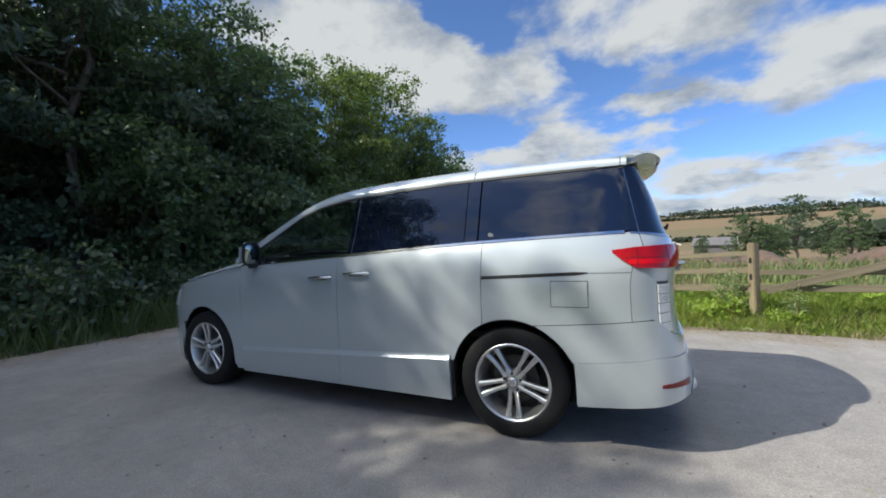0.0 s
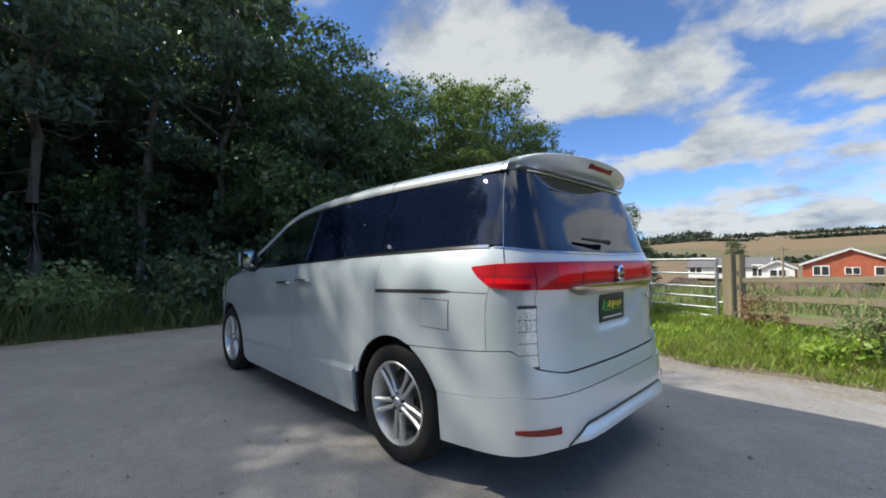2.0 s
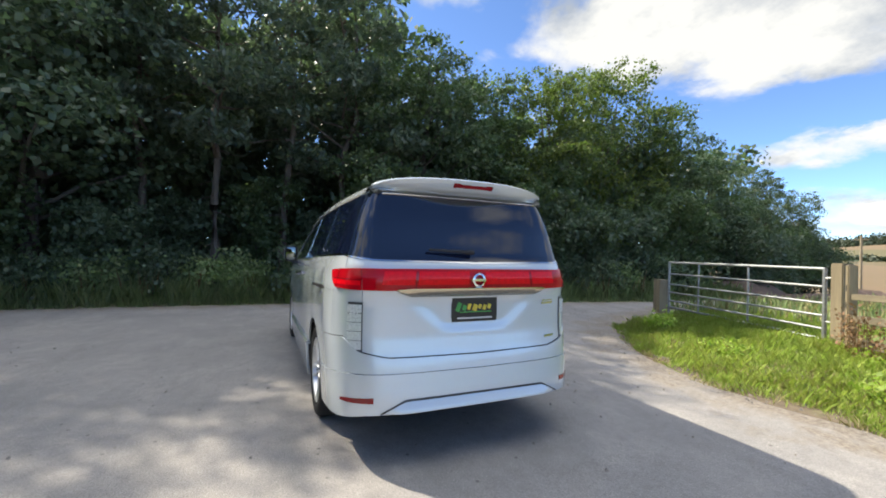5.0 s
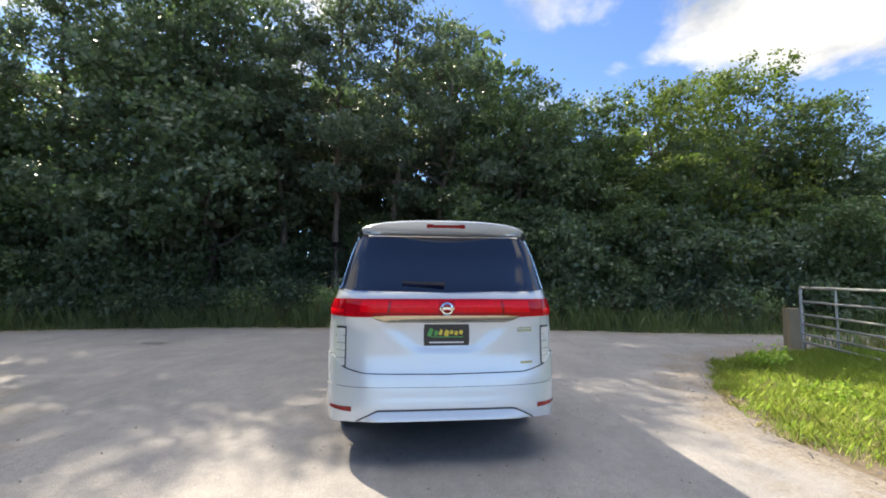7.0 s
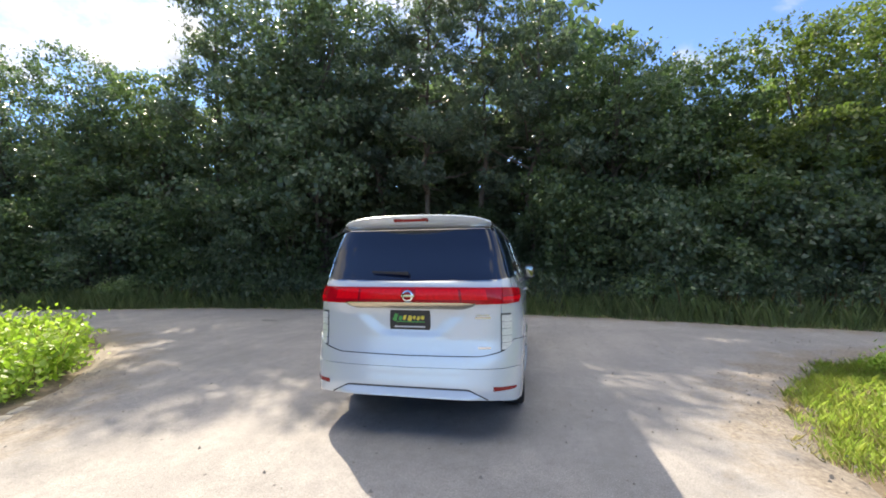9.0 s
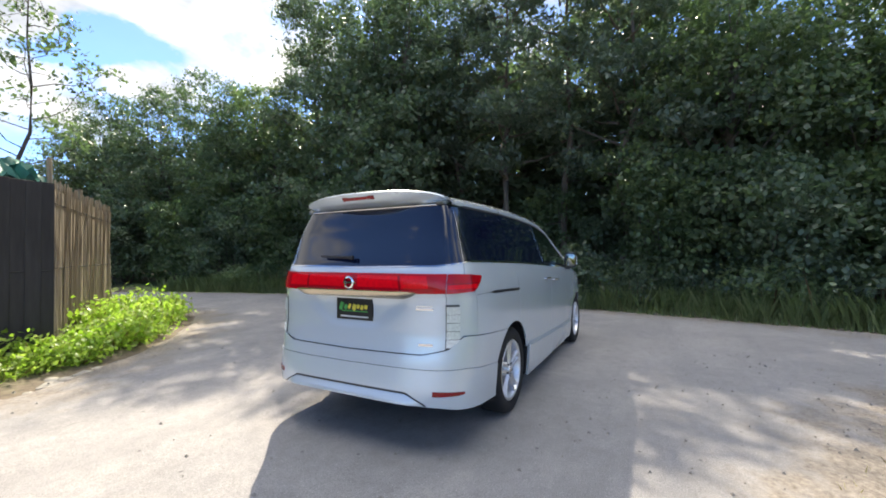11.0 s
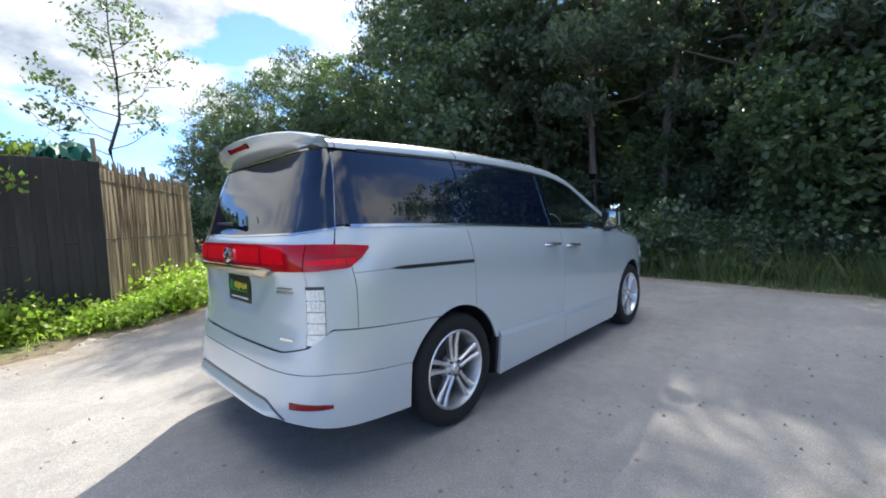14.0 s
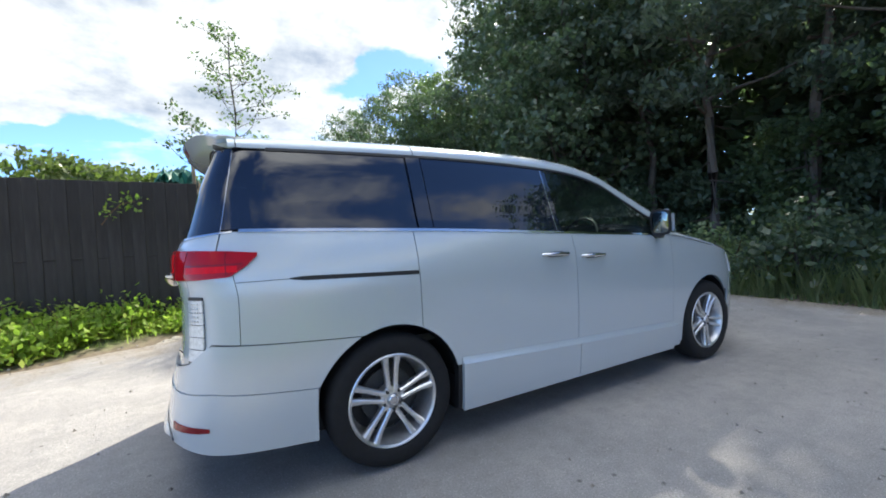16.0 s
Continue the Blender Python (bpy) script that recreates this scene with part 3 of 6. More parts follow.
def patch(s0, s1, zb, zt, nu, nv, off=0.0, flip=False, fold=0.012, spread=None, both=False, dent=None):
    """A body panel between s0(z), s1(z) and zb(x), zt(x), its rim folded inwards. both: carried on over the middle to the other side."""
    s0, s1, zb, zt = fixed(s0), fixed(s1), fixed(zb), fixed(zt)
    us = spread if spread is not None else np.linspace(0, 1, nu)
    pts = []
    for u in us:
        col = []
        for v in np.linspace(0, 1, nv):
            z = 0.7
            for _ in range(5):
                a, b = s0(z), s1(z)
                s = a + (b - a) * u
                x = s
                z = zb(x) + (zt(x) - zb(x)) * v
            col.append((s, z))
        pts.append(col)

    def place(s, z, o):
        s, z = float(s), float(z)
        if dent:
            o -= dent(s, z)
        p = skin(s, z, o)
        return Vector((p.x, -p.y, p.z)) if flip else p

    rows = [[place(s, z, off) for s, z in col] for col in pts]
    inner = [[place(s, z, off - fold) for s, z in col] for col in pts]
    if both:
        turned = lambda some: [[Vector((p.x, -p.y, p.z)) for p in col] for col in some[::-1]]
        cut = 1 if abs(rows[-1][0].y) < 1e-3 else 0
        rows, inner = rows + turned(rows)[cut:], inner + turned(inner)[cut:]
    bm = bmesh.new()
    grid = [[bm.verts.new(p) for p in col] for col in rows]
    for a, b in zip(grid[:-1], grid[1:]):
        for k in range(nv - 1):
            bm.faces.new((a[k], b[k], b[k + 1], a[k + 1]))
    n = len(grid)
    ring = [(i, 0) for i in range(n)] + [(n - 1, k) for k in range(1, nv)] + [(i, nv - 1) for i in range(n - 2, -1, -1)] + [(0, k) for k in range(nv - 2, 0, -1)]
    if fold:
        lower = [bm.verts.new(inner[i][k]) for i, k in ring]
        for j, (i, k) in enumerate(ring):
            i2, k2 = ring[(j + 1) % len(ring)]
            bm.faces.new((grid[i][k], grid[i2][k2], lower[(j + 1) % len(ring)], lower[j]))
    return bm


ARCH = 0.405


def arch(x, cx, floor):
    d = abs(x - cx)
    return max(floor, 0.353 + math.sqrt(max(ARCH * ARCH - d * d, 0))) if d < ARCH else floor


def seam_up(x):
    return float(np.interp(x, [0, 0.2, 0.75, 0.95, 1.12, 1.35, 2.0], [0.715, 0.727, 0.765, 0.775, 0.690, 0.650, 0.640]))


def seam_low(x):
    return float(np.interp(x, [0, 0.38, 0.9, 1.2, 2.0], [0.50, 0.512, 0.565, 0.560, 0.553]))


def bump_low(x):
    return float(np.interp(x, [0, 0.4, 0.9, 1.15, 2.0], [0.25, 0.260, 0.300, 0.325, 0.350]))


def trim_line(x):
    return float(np.interp(x, [-2.5, -1.35, -0.4], [0.392, 0.435, 0.478]))


GAP = 0.0022
van = new("minivan")
tagged(van, "silver-white minivan with tinted windows and chrome alloy wheels, parked on asphalt", "minivan")
hatch_low = lambda z: s_of_y(0.745, z)
hatch_side = lambda z: s_of_x(float(np.interp(z, [1.18, 1.27, 1.66, 1.7], [0.775, 0.752, 0.680, 0.675])), z)


def cos_spread(lo, hi, cx, n):
    """Sample points along x that crowd at the arch's foot."""
    xs = sorted({*np.linspace(lo, hi, n), *(cx + ARCH * math.cos(a) for a in np.linspace(0, math.pi, 36)), *(cx + e for e in (-ARCH - 1e-4, ARCH + 1e-4))})
    xs = [x for x in xs if lo <= x <= hi]
    return (np.array(sorted({lo, *xs, hi})) - lo) / (hi - lo)


for flip in (True, False):
    door = part("front_door", patch(-2.455, -1.357 - GAP, 0.225, lambda x: belt_at(x) - 0.006, 16, 26, flip=flip), PAINT, van)
    slide = part("sliding_door", patch(-1.357 + GAP, -0.172 - GAP, lambda x: arch(x, 0, 0.235), lambda x: belt_at(x) - 0.006, 0, 26, flip=flip, spread=cos_spread(-1.354, -0.175, 0, 14)), PAINT, van)
    q0 = -0.172 + GAP
    part("quarter_panel", patch(q0, lambda z: 0.768 + (hatch_side(max(z, 1.17)) - 0.005 - 0.768) * float(smooth(1.08, 1.16, z)), lambda x: max(arch(x, 0, 0.0), seam_up(x) + GAP), lambda x: belt_at(x) - 0.006, 0, 22, flip=flip, spread=cos_spread(q0, 0.768, 0, 18)), PAINT, van)
    part("corner_panel", patch(0.768 + GAP * 2, lambda z: hatch_low(z), lambda x: seam_up(x) + GAP, 1.12, 14, 20, flip=flip), PAINT, van)
    # sill skirts that stand proud of the doors
    for name, a, b, host in (("door_skirt", -2.455, -1.357 - GAP, door), ("door_skirt", -1.357 + GAP, -0.415, slide)):
        part(name, patch(a, b, 0.205, trim_line, 14, 6, off=0.024, flip=flip, fold=0.03), PAINT, host)
    part("skirt_lip", patch(-2.455, -0.415, lambda x: trim_line(x) - 0.002, lambda x: trim_line(x) + 0.030, 40, 4, off=0.026, flip=flip, fold=0.004, dent=lambda s, z: 0.022 * min(1, max(0, (z - trim_line(s)) / 0.024))), PAINT, van)
    part("mudguard_strip", patch(-2.56, -2.462, 0.215, lambda x: 0.392, 4, 6, off=0.010, flip=flip, fold=0.03), PAINT, van)
    part("arch_lip", patch(-0.412, -0.388, 0.215, 0.47, 3, 6, off=0.004, flip=flip, fold=0.05), BLACK, van)
    # front wing and its arch
    f0, f1 = -3.86, -2.455 - GAP
    part("front_wing", patch(f0, f1, lambda x: arch(x, -3.0, 0.24 if x > -2.7 else 0.60), lambda x: float(bonnet_edge(hull(x, 0.95).x)), 0, 22, flip=flip, spread=cos_spread(f0, f1, -3.0, 16)), PAINT, van)
    part("headlamp", patch(-4.25, -3.55, lambda x: 0.745, lambda x: float(bonnet_edge(hull(x, 0.85).x)) - 0.03, 16, 6, off=0.006, flip=flip), CLEARLENS, van, "clear headlamp lens")
    # side glass
    part("front_window", patch(lambda z: float(np.interp(z, [1.15, 1.30, 1.435, 1.55, 1.62, 1.65], [-2.33, -2.14, -1.92, -1.70, -1.45, -1.30])), -1.235, lambda x: belt_at(x) + 0.006, lambda x: max(head_at(x) - 0.012, belt_at(x) + 0.03), 22, 12, off=-0.006, flip=flip, fold=0.004), GLASS_CLEAR, van, "lightly tinted front side window")
    part("pillar_trim", patch(-1.285, -1.20, lambda x: belt_at(x) + 0.004, lambda x: head_at(x) - 0.010, 4, 10, off=-0.003, flip=flip, fold=0.006), GLASS_DARK, van)
    part("sliding_door_window", patch(-1.212, -0.312, lambda x: belt_at(x) + 0.006, lambda x: head_at(x) - 0.010, 14, 12, off=-0.001, flip=flip, fold=0.006), GLASS_DARK, van, "dark privacy glass")
    part("rear_pillar_trim", patch(-0.304, -0.215, lambda x: belt_at(x) + 0.006, lambda x: head_at(x) - 0.010, 4, 12, off=0.003, flip=flip, fold=0.006), GLASS_DARK, van)
    part("corner_strip", patch(lambda z: hatch_side(z) - 0.003, lambda z: hatch_side(z) + 0.001, 1.262, 1.664, 3, 16, off=0.003, flip=flip, fold=0.004), CHROME, van, "thin bright strip at the rear window's corner")
    part("rail_seam", patch(0.512, 0.765, lambda x: 1.040, lambda x: 1.0425, 14, 2, off=0.001, flip=flip, fold=0.002), TRIM, van)
    part("quarter_window", patch(-0.205, lambda z: hatch_side(z) - 0.003, lambda x: belt_at(x) + 0.006, lambda x: head_at(x) - 0.010, 44, 16, off=-0.001, flip=flip, fold=0.006), GLASS_DARK, van, "dark privacy glass")
    part("belt_strip", patch(-2.34, 0.765, lambda x: belt_at(x) - 0.010, lambda x: belt_at(x) + 0.005, 60, 3, off=0.005, flip=flip, fold=0.010), CHROME, van, "chrome strip under the windows")
    part("drip_rail", patch(-2.30, 0.70, lambda x: head_at(x) - 0.010, lambda x: head_at(x) + 0.006, 60, 3, off=0.004, flip=flip, fold=0.008), BLACK, van)
    part("roof_strip", patch(-1.3, 0.66, lambda x: head_at(x) + 0.010, lambda x: head_at(x) + 0.018, 40, 2, off=0.003, flip=flip, fold=0.006), CHROME, van)
    # slide rail slot
    part("slide_rail", patch(-0.168, 0.51, lambda x: 1.018 + 0.035 * (x + 0.17) - 0.011 * min(1, (0.53 - x) * 12), lambda x: 1.019 + 0.035 * (x + 0.17) + 0.009 * min(1, (0.53 - x) * 12), 20, 3, off=0.0015, flip=flip, fold=0.004), BLACK, van)
    # tail lamp that runs to a point along the side
    part("tail_lamp", patch(0.648, lambda z: hatch_low(z) - 0.004, lambda x: float(np.interp(x, [0.64, 0.70, 0.79, 1.0, 1.3], [1.160, 1.112, 1.066, 1.060, 1.060])), lambda x: float(np.interp(x, [0.64, 0.8, 1.0, 1.3], [1.166, 1.180, 1.187, 1.188])), 18, 6, off=0.012, flip=flip, fold=0.02), RED, van, "red wraparound tail lamp")
    part("reverse_lamp", patch(lambda z: s_of_y(0.822, z), lambda z: s_of_y(0.738, z), 0.690, 0.985, 8, 10, off=0.006, flip=flip, fold=0.012), LAMPTRIM, van)
    for k in range(5):
        zz = 0.702 + 0.0545 * k
        part("lamp_lens", patch(lambda z: s_of_y(0.818, z), lambda z: s_of_y(0.743, z), zz, zz + 0.051, 6, 4, off=0.011, flip=flip, fold=0.008), CLEARLENS, van, "clear lamp lens")
    leds = bmesh.new()
    for zz in (0.880, 0.899, 0.918, 0.937, 0.956):
        for yy in (0.764, 0.780, 0.796):
            p = skin(s_of_y(yy, zz), zz, 0.0115)
            bm_join(leds, bm_box((0.008, 0.008, 0.009), (p.x, -p.y if flip else p.y, p.z), 0.002, 1))
    part("lamp_led", leds, LED, van)
    part("lamp_cell", patch(0.745, lambda z: hatch_low(z) - 0.016, lambda x: 1.086, lambda x: 1.114, 14, 3, off=0.0132, flip=flip, fold=0.003), REDLT, van)
    part("lamp_seam", patch(0.80, 0.806, 1.072, 1.176, 2, 4, off=0.0135, flip=flip, fold=0.004), REDDK, van)
    part("lamp_seam", patch(0.72, lambda z: hatch_low(z) - 0.01, 1.118, 1.123, 16, 2, off=0.0135, flip=flip, fold=0.003), REDDK, van)
    part("reflector", patch(lambda z: s_of_x(0.83, z), lambda z: s_of_y(0.675, z), lambda x: float(np.interp(x, [0.82, 0.95, 1.25], [0.408, 0.399, 0.396])), lambda x: float(np.interp(x, [0.82, 0.95, 1.25], [0.411, 0.422, 0.429])), 12, 4, off=0.024, flip=flip, fold=0.02), REDDK, van, "dark red reflector")
    # wheel-arch liners
    sgn = -1 if flip else 1
    for cx in (0.0, -3.0):
        ys = (0.885, 0.80, 0.55) if cx == 0 else (0.86, 0.78, 0.55)
        rows = [[(cx + (ARCH + 0.008) * math.cos(a), sgn * y, 0.353 + (ARCH + 0.008) * math.sin(a)) for y in ys] for a in np.linspace(-0.35, math.pi + 0.35, 30)]
        part("arch_liner", bm_grid(rows), BLACK, van)
        part("arch_liner", bm_join(bm_box((0.95, 0.03, 0.80), (cx, sgn * 0.54, 0.55)), bm_box((0.02, 0.3, 0.2), (cx - 0.4, sgn * 0.7, 0.3))), BLACK, van)

# fuel flap on the near side: a thin frame of shadow round a flush lid
part("fuel_flap_gap", patch(0.283, 0.512, 0.843, 0.998, 8, 6, off=0.0012, flip=True, fold=0.002), TRIM, van)
part("fuel_flap", patch(0.287, 0.508, 0.847, 0.994, 8, 6, off=0.0030, flip=True, fold=0.003), PAINT, van)

# bumper, tailgate and rear glass
part("rear_bumper", patch(0.18, 2.0, lambda x: max(arch(x * 0.97, 0, 0.0), seam_low(x) + 0.0014), lambda x: seam_up(x) - GAP, 0, 12, spread=np.r_[np.linspace(0, 0.16, 18), np.linspace(0.18, 1, 50)], both=True, dent=lambda s, z: -0.014 * float(smooth(0.45, 0.95, s))), PAINT, van)
part("bumper_skirt", patch(0.392, 2.0, lambda x: bump_low(x), lambda x: seam_low(x) - 0.0014, 60, 12, off=0.004, both=True, fold=0.05, dent=lambda s, z: -0.016 * float(smooth(0.45, 0.95, s))), PAINT, van)


def diffuser(x):
    y = 2 - x
    return 0.408 - 0.42 * max(0.0, y * 0.93 - 0.51)


# Dark grey strip painted as the shadow line along the diffuser's top.
part("diffuser_edge", patch(1.27, 2.0, lambda x: max(diffuser(x) - 0.010, 0.325), lambda x: diffuser(x) + 0.002, 30, 3, off=0.024, both=True, fold=0.01), LAMPTRIM, van)
part("diffuser", patch(1.29, 2.0, lambda x: 0.336, lambda x: max(diffuser(x) - 0.008, 0.344), 30, 6, off=0.020, both=True, fold=0.05, dent=lambda s, z: -0.024 * float(smooth(0.405, 0.34, z)) * float(smooth(1.27, 1.45, s))), PAINT, van)
def plate_dent(s, z):
    """A tapering recess round the plate."""
    y = (2 - s) * 0.92
    edge = float(np.interp(z, [0.80, 0.84, 1.04], [0.17, 0.20, 0.44]))
    return 0.011 * float(smooth(edge + 0.15, edge - 0.03, y)) * float(smooth(0.775, 0.85, z)) * float(smooth(1.10, 1.07, z)) if s > 1.3 else 0.0


tailgate = part("tailgate", patch(lambda z: hatch_low(z) + GAP * 2 if z < 1.13 else hatch_low(z) + (hatch_side(max(z, 1.17)) - hatch_low(z)) * float(smooth(1.13, 1.175, z)) if z < 1.18 else hatch_side(z) + 0.004, 2.0, lambda x: seam_up(x) + GAP * 2, lambda x: float(np.interp(x, [0.8, 1.2, 2.0], [1.262, 1.235, 1.225])), 70, 80, both=True, dent=plate_dent), PAINT, van)
part("rear_glass", patch(lambda z: hatch_side(z) + 0.001, 2.0, lambda x: float(np.interp(x, [0.8, 1.2, 2.0], [1.268, 1.241, 1.231])), 1.672, 64, 20, off=-0.002, both=True, fold=0.006), GLASS_DARK, tailgate, "dark rear privacy glass")
part("glass_edge", patch(0.80, 2.0, lambda x: float(np.interp(x, [0.8, 1.2, 2.0], [1.262, 1.236, 1.226])), lambda x: float(np.interp(x, [0.8, 1.2, 2.0], [1.270, 1.244, 1.234])), 40, 2, off=0.004, both=True, fold=0.006), CHROME, tailgate)
part("tail_lamp_bar", patch(lambda z: hatch_low(z) + 0.004, 2.0, lambda x: float(np.interp(x, [1.2, 1.40, 1.46, 1.58, 2.0], [1.060, 1.058, 1.060, 1.074, 1.078])), lambda x: float(np.interp(x, [1.2, 2.0], [1.188, 1.188])), 30, 6, off=0.012, both=True, fold=0.02), RED, tailgate, "red lamp bar across the tailgate")
for flip in (True, False):
    for a, b in ((1.275, 1.512), (1.538, 1.93)):
        part("lamp_cell", patch(a, b, 1.092, 1.172, 12, 4, off=0.0132, flip=flip, fold=0.003), REDLT, tailgate)
part("lamp_seam", patch(1.52, 1.53, 1.06, 1.17, 2, 4, off=0.0135, fold=0.004), REDDK, tailgate)
part("lamp_seam", patch(1.52, 1.53, 1.06, 1.17, 2, 4, off=0.0135, fold=0.004, flip=True), REDDK, tailgate)
rows = []
for y in (float(v) for v in np.linspace(-0.55, 0.55, 45)):
    e = min(1.0, (0.556 - abs(y)) / 0.11) ** 0.6
    row = []
    for o, z in ((0.008, 1.077), (0.038, 1.076), (0.046, 1.072), (0.047, 1.064), (0.036, 1.042), (0.022, 1.021), (-0.03, 1.018)):
        zz = 1.064 + (z - 1.064) * e
        p = skin(s_of_y(abs(y), zz), zz, o * (0.35 + 0.65 * e) if o > 0 else o)
        row.append((p.x, y, p.z))
    rows.append(row)
part("chrome_garnish", bm_grid(rows), GARNISH, tailgate, "chrome garnish above the plate")
# plate with plain coloured bars
px = 0.930
plate = part("rear_plate", bm_box((0.012, 0.345, 0.165), (px, 0.004, 0.923), 0.004), BOARD, tailgate, "black plate with coloured bars")
for k, (y, wide, tall, ink) in enumerate(((-0.118, 0.030, 0.060, GREEN_INK), (-0.075, 0.028, 0.036, GREEN_INK), (-0.040, 0.022, 0.040, YELLOW_INK), (0.004, 0.034, 0.044, YELLOW_INK), (0.042, 0.022, 0.030, YELLOW_INK), (0.076, 0.024, 0.034, YELLOW_INK), (0.112, 0.026, 0.030, YELLOW_INK))):
    part("plate_bar", bm_box((0.004, wide, tall), (px + 0.0075, y, 0.942 - 0.006 * (k % 2)), 0.001, turn=pose(0, 0, 0, -22, 0, 0)), ink, plate)
part("plate_bar", bm_box((0.004, 0.24, 0.007), (px + 0.0075, 0.01, 0.908), 0.001), GREEN_INK, plate)
part("plate_bar", bm_box((0.004, 0.26, 0.010), (px + 0.0075, 0.004, 0.868), 0.001), WHITE_INK, plate)
# emblem, letter bars, wiper, high brake lamp
badge = bm_lathe([(0.046, 0.004), (0.046, -0.012), (0.034, -0.016), (0.034, 0.004)], 28)
bmesh.ops.rotate(badge, matrix=Matrix.Rotation(radians(90), 3, "Z"), verts=badge.verts)
bmesh.ops.translate(badge, vec=(0.982, 0, 1.122), verts=badge.verts)
bm_join(badge, bm_box((0.014, 0.108, 0.017), (0.988, 0, 1.122), 0.003))
part("emblem", badge, CHROME, tailgate, "round chrome emblem")
for y, z, wide, tall in ((0.600, 0.972, 0.115, 0.008), (0.600, 0.952, 0.125, 0.014), (0.612, 0.716, 0.10, 0.016)):
    p = skin(s_of_y(y, z), z, 0.004)
    part("letter_bar", bm_box((0.006, wide, tall), p, 0.002, turn=pose(0, 0, 0, 0, 0, 14)), CHROME, tailgate)
wiper = bm_tube([Vector((p.x, -p.y, p.z)) for p in (skin(1.985, 1.290, 0.03), skin(1.90, 1.292, 0.034), skin(1.60, 1.303, 0.03))], [0.016, 0.011, 0.007], 8)
part("rear_wiper", wiper, BLACK, tailgate)

# roof, bonnet, windscreen, A-pillars
def cross(x, n=18, crown=0.62):
    """Half a section of the roof at x, from the drip rail to the ridge."""
    z0, z1, w = float(head_at(x)), float(ridge_at(x)), float(width_at(head_at(x)))
    return [(x, w * math.cos(a) ** crown, z0 + (z1 - z0) * math.sin(a) ** 0.8) for a in np.linspace(0, math.pi / 2, n)]


def roof_sheet(x0, x1, n, a0=0, a1=18):
    rows = []
    for x in np.linspace(x0, x1, n):
        half = cross(x)[a0:a1]
        if a1 == 18:
            rows.append(half + [(p[0], -p[1], p[2]) for p in half[::-1][1:]])
        else:
            rows.append(half)
    return rows


part("roof", bm_grid(roof_sheet(-1.78, 0.70, 50)), PAINT, van)
part("windscreen", bm_grid(roof_sheet(-2.54, -1.785, 20, 3)), GLASS_CLEAR, van, "tinted windscreen")
for sgn in (1, -1):
    rows = [[(x, sgn * y, z) for x, y, z in r] for r in roof_sheet(-2.54, -1.775, 20, 0, 5)]
    part("windscreen_pillar", bm_grid(rows), PAINT, van)
rows = []
for x in np.linspace(-3.90, -2.44, 30):
    u = (-2.6 - x) / float(nose_at(0.9))
    w = float(width_at(1.0)) * (max(1 - max(u, 0) ** 3.4, 0.02)) ** (1 / 3.4) - 0.004
    e = float(bonnet_edge(x))
    crown = 0.055 * min(1, (x + 3.95) * 3) + 0.075 * float(smooth(-3.95, -3.3, x))
    half = [(x, w * math.cos(a), e + crown * math.sin(a) ** 1.2) for a in np.linspace(0, math.pi / 2, 12)]
    rows.append(half + [(p[0], -p[1], p[2]) for p in half[::-1][1:]])
part("bonnet", bm_grid(rows), PAINT, van)
part("front_bumper", patch(-4.93, -3.40, 0.20, lambda x: 0.60 if x > -3.86 else 0.72, 40, 14, both=False), PAINT, van)
part("front_bumper", patch(-4.93, -3.40, 0.20, lambda x: 0.60 if x > -3.86 else 0.72, 40, 14, both=False, flip=True), PAINT, van)
part("grille", patch(-4.93, -4.2, 0.73, 0.86, 20, 6), CHROME, van)
part("grille", patch(-4.93, -4.2, 0.73, 0.86, 20, 6, flip=True), CHROME, van)

# seams across the roof, and the bright door-frame edge
for x in (-0.27, 0.665):
    half = [Vector(p) for p in cross(x)[:7]]
    for sgn in (1, -1):
        part("roof_seam", bm_tube([(p.x, sgn * p.y, p.z + 0.0005) for p in half], 0.0028, 5), BLACK, van)
for flip in (True, False):
    part("frame_edge", patch(-1.242, -1.236, lambda x: belt_at(x) + 0.008, lambda x: head_at(x) - 0.014, 2, 12, off=0.003, flip=flip, fold=0.003), CHROME, van)

# spoiler
rows = []
for y in np.linspace(-0.654, 0.654, 49):
    e = abs(y) / 0.654
    w0, z0, z1 = float(width_at(head_at(0.6))), float(head_at(0.6)), float(ridge_at(0.6))
    roof_z = z0 + (z1 - z0) * math.sin(math.acos(min(1.0, (abs(y) / w0) ** (1 / 0.62)))) ** 0.8
    top = roof_z + 0.004
    back = 0.910 - 0.135 * e ** 2 - 0.030 * e ** 16
    low = 1.700 + 0.004 * e ** 4
    rows.append([(0.58, y, top - 0.006), (0.68, y, top), (back - 0.07, y, top + 0.004), (back - 0.012, y, top + 0.003), (back, y, top - 0.006), (back - 0.006, y, top - 0.016), (back - 0.036, y, low + 0.018), (back - 0.062, y, low + 0.004), (0.76, y * 0.99, low - 0.010), (0.69, y * 0.98, low - 0.026)])
spoiler = bm_grid(rows)
for row in (rows[0], rows[-1]):
    spoiler.faces.new([spoiler.verts.new(p) for p in row])
bmesh.ops.remove_doubles(spoiler, verts=spoiler.verts, dist=0.0005)
spoiler_ob = part("roof_spoiler", spoiler, PAINT, tailgate, "silver roof spoiler")
part("glass_top_strip", bm_tube([(lambda p: (p.x, y, p.z))(skin(s_of_y(abs(y), 1.672), 1.672, 0.006)) for y in (float(v) for v in np.linspace(-0.60, 0.60, 25))], 0.005, 6), CHROME, spoiler_ob)
part("high_brake_lamp", bm_box((0.012, 0.30, 0.034), (0.884, 0, 1.745), 0.004, turn=pose(0, 0, 0, 0, 34, 0)), REDDK, spoiler_ob, "dark red brake lamp")

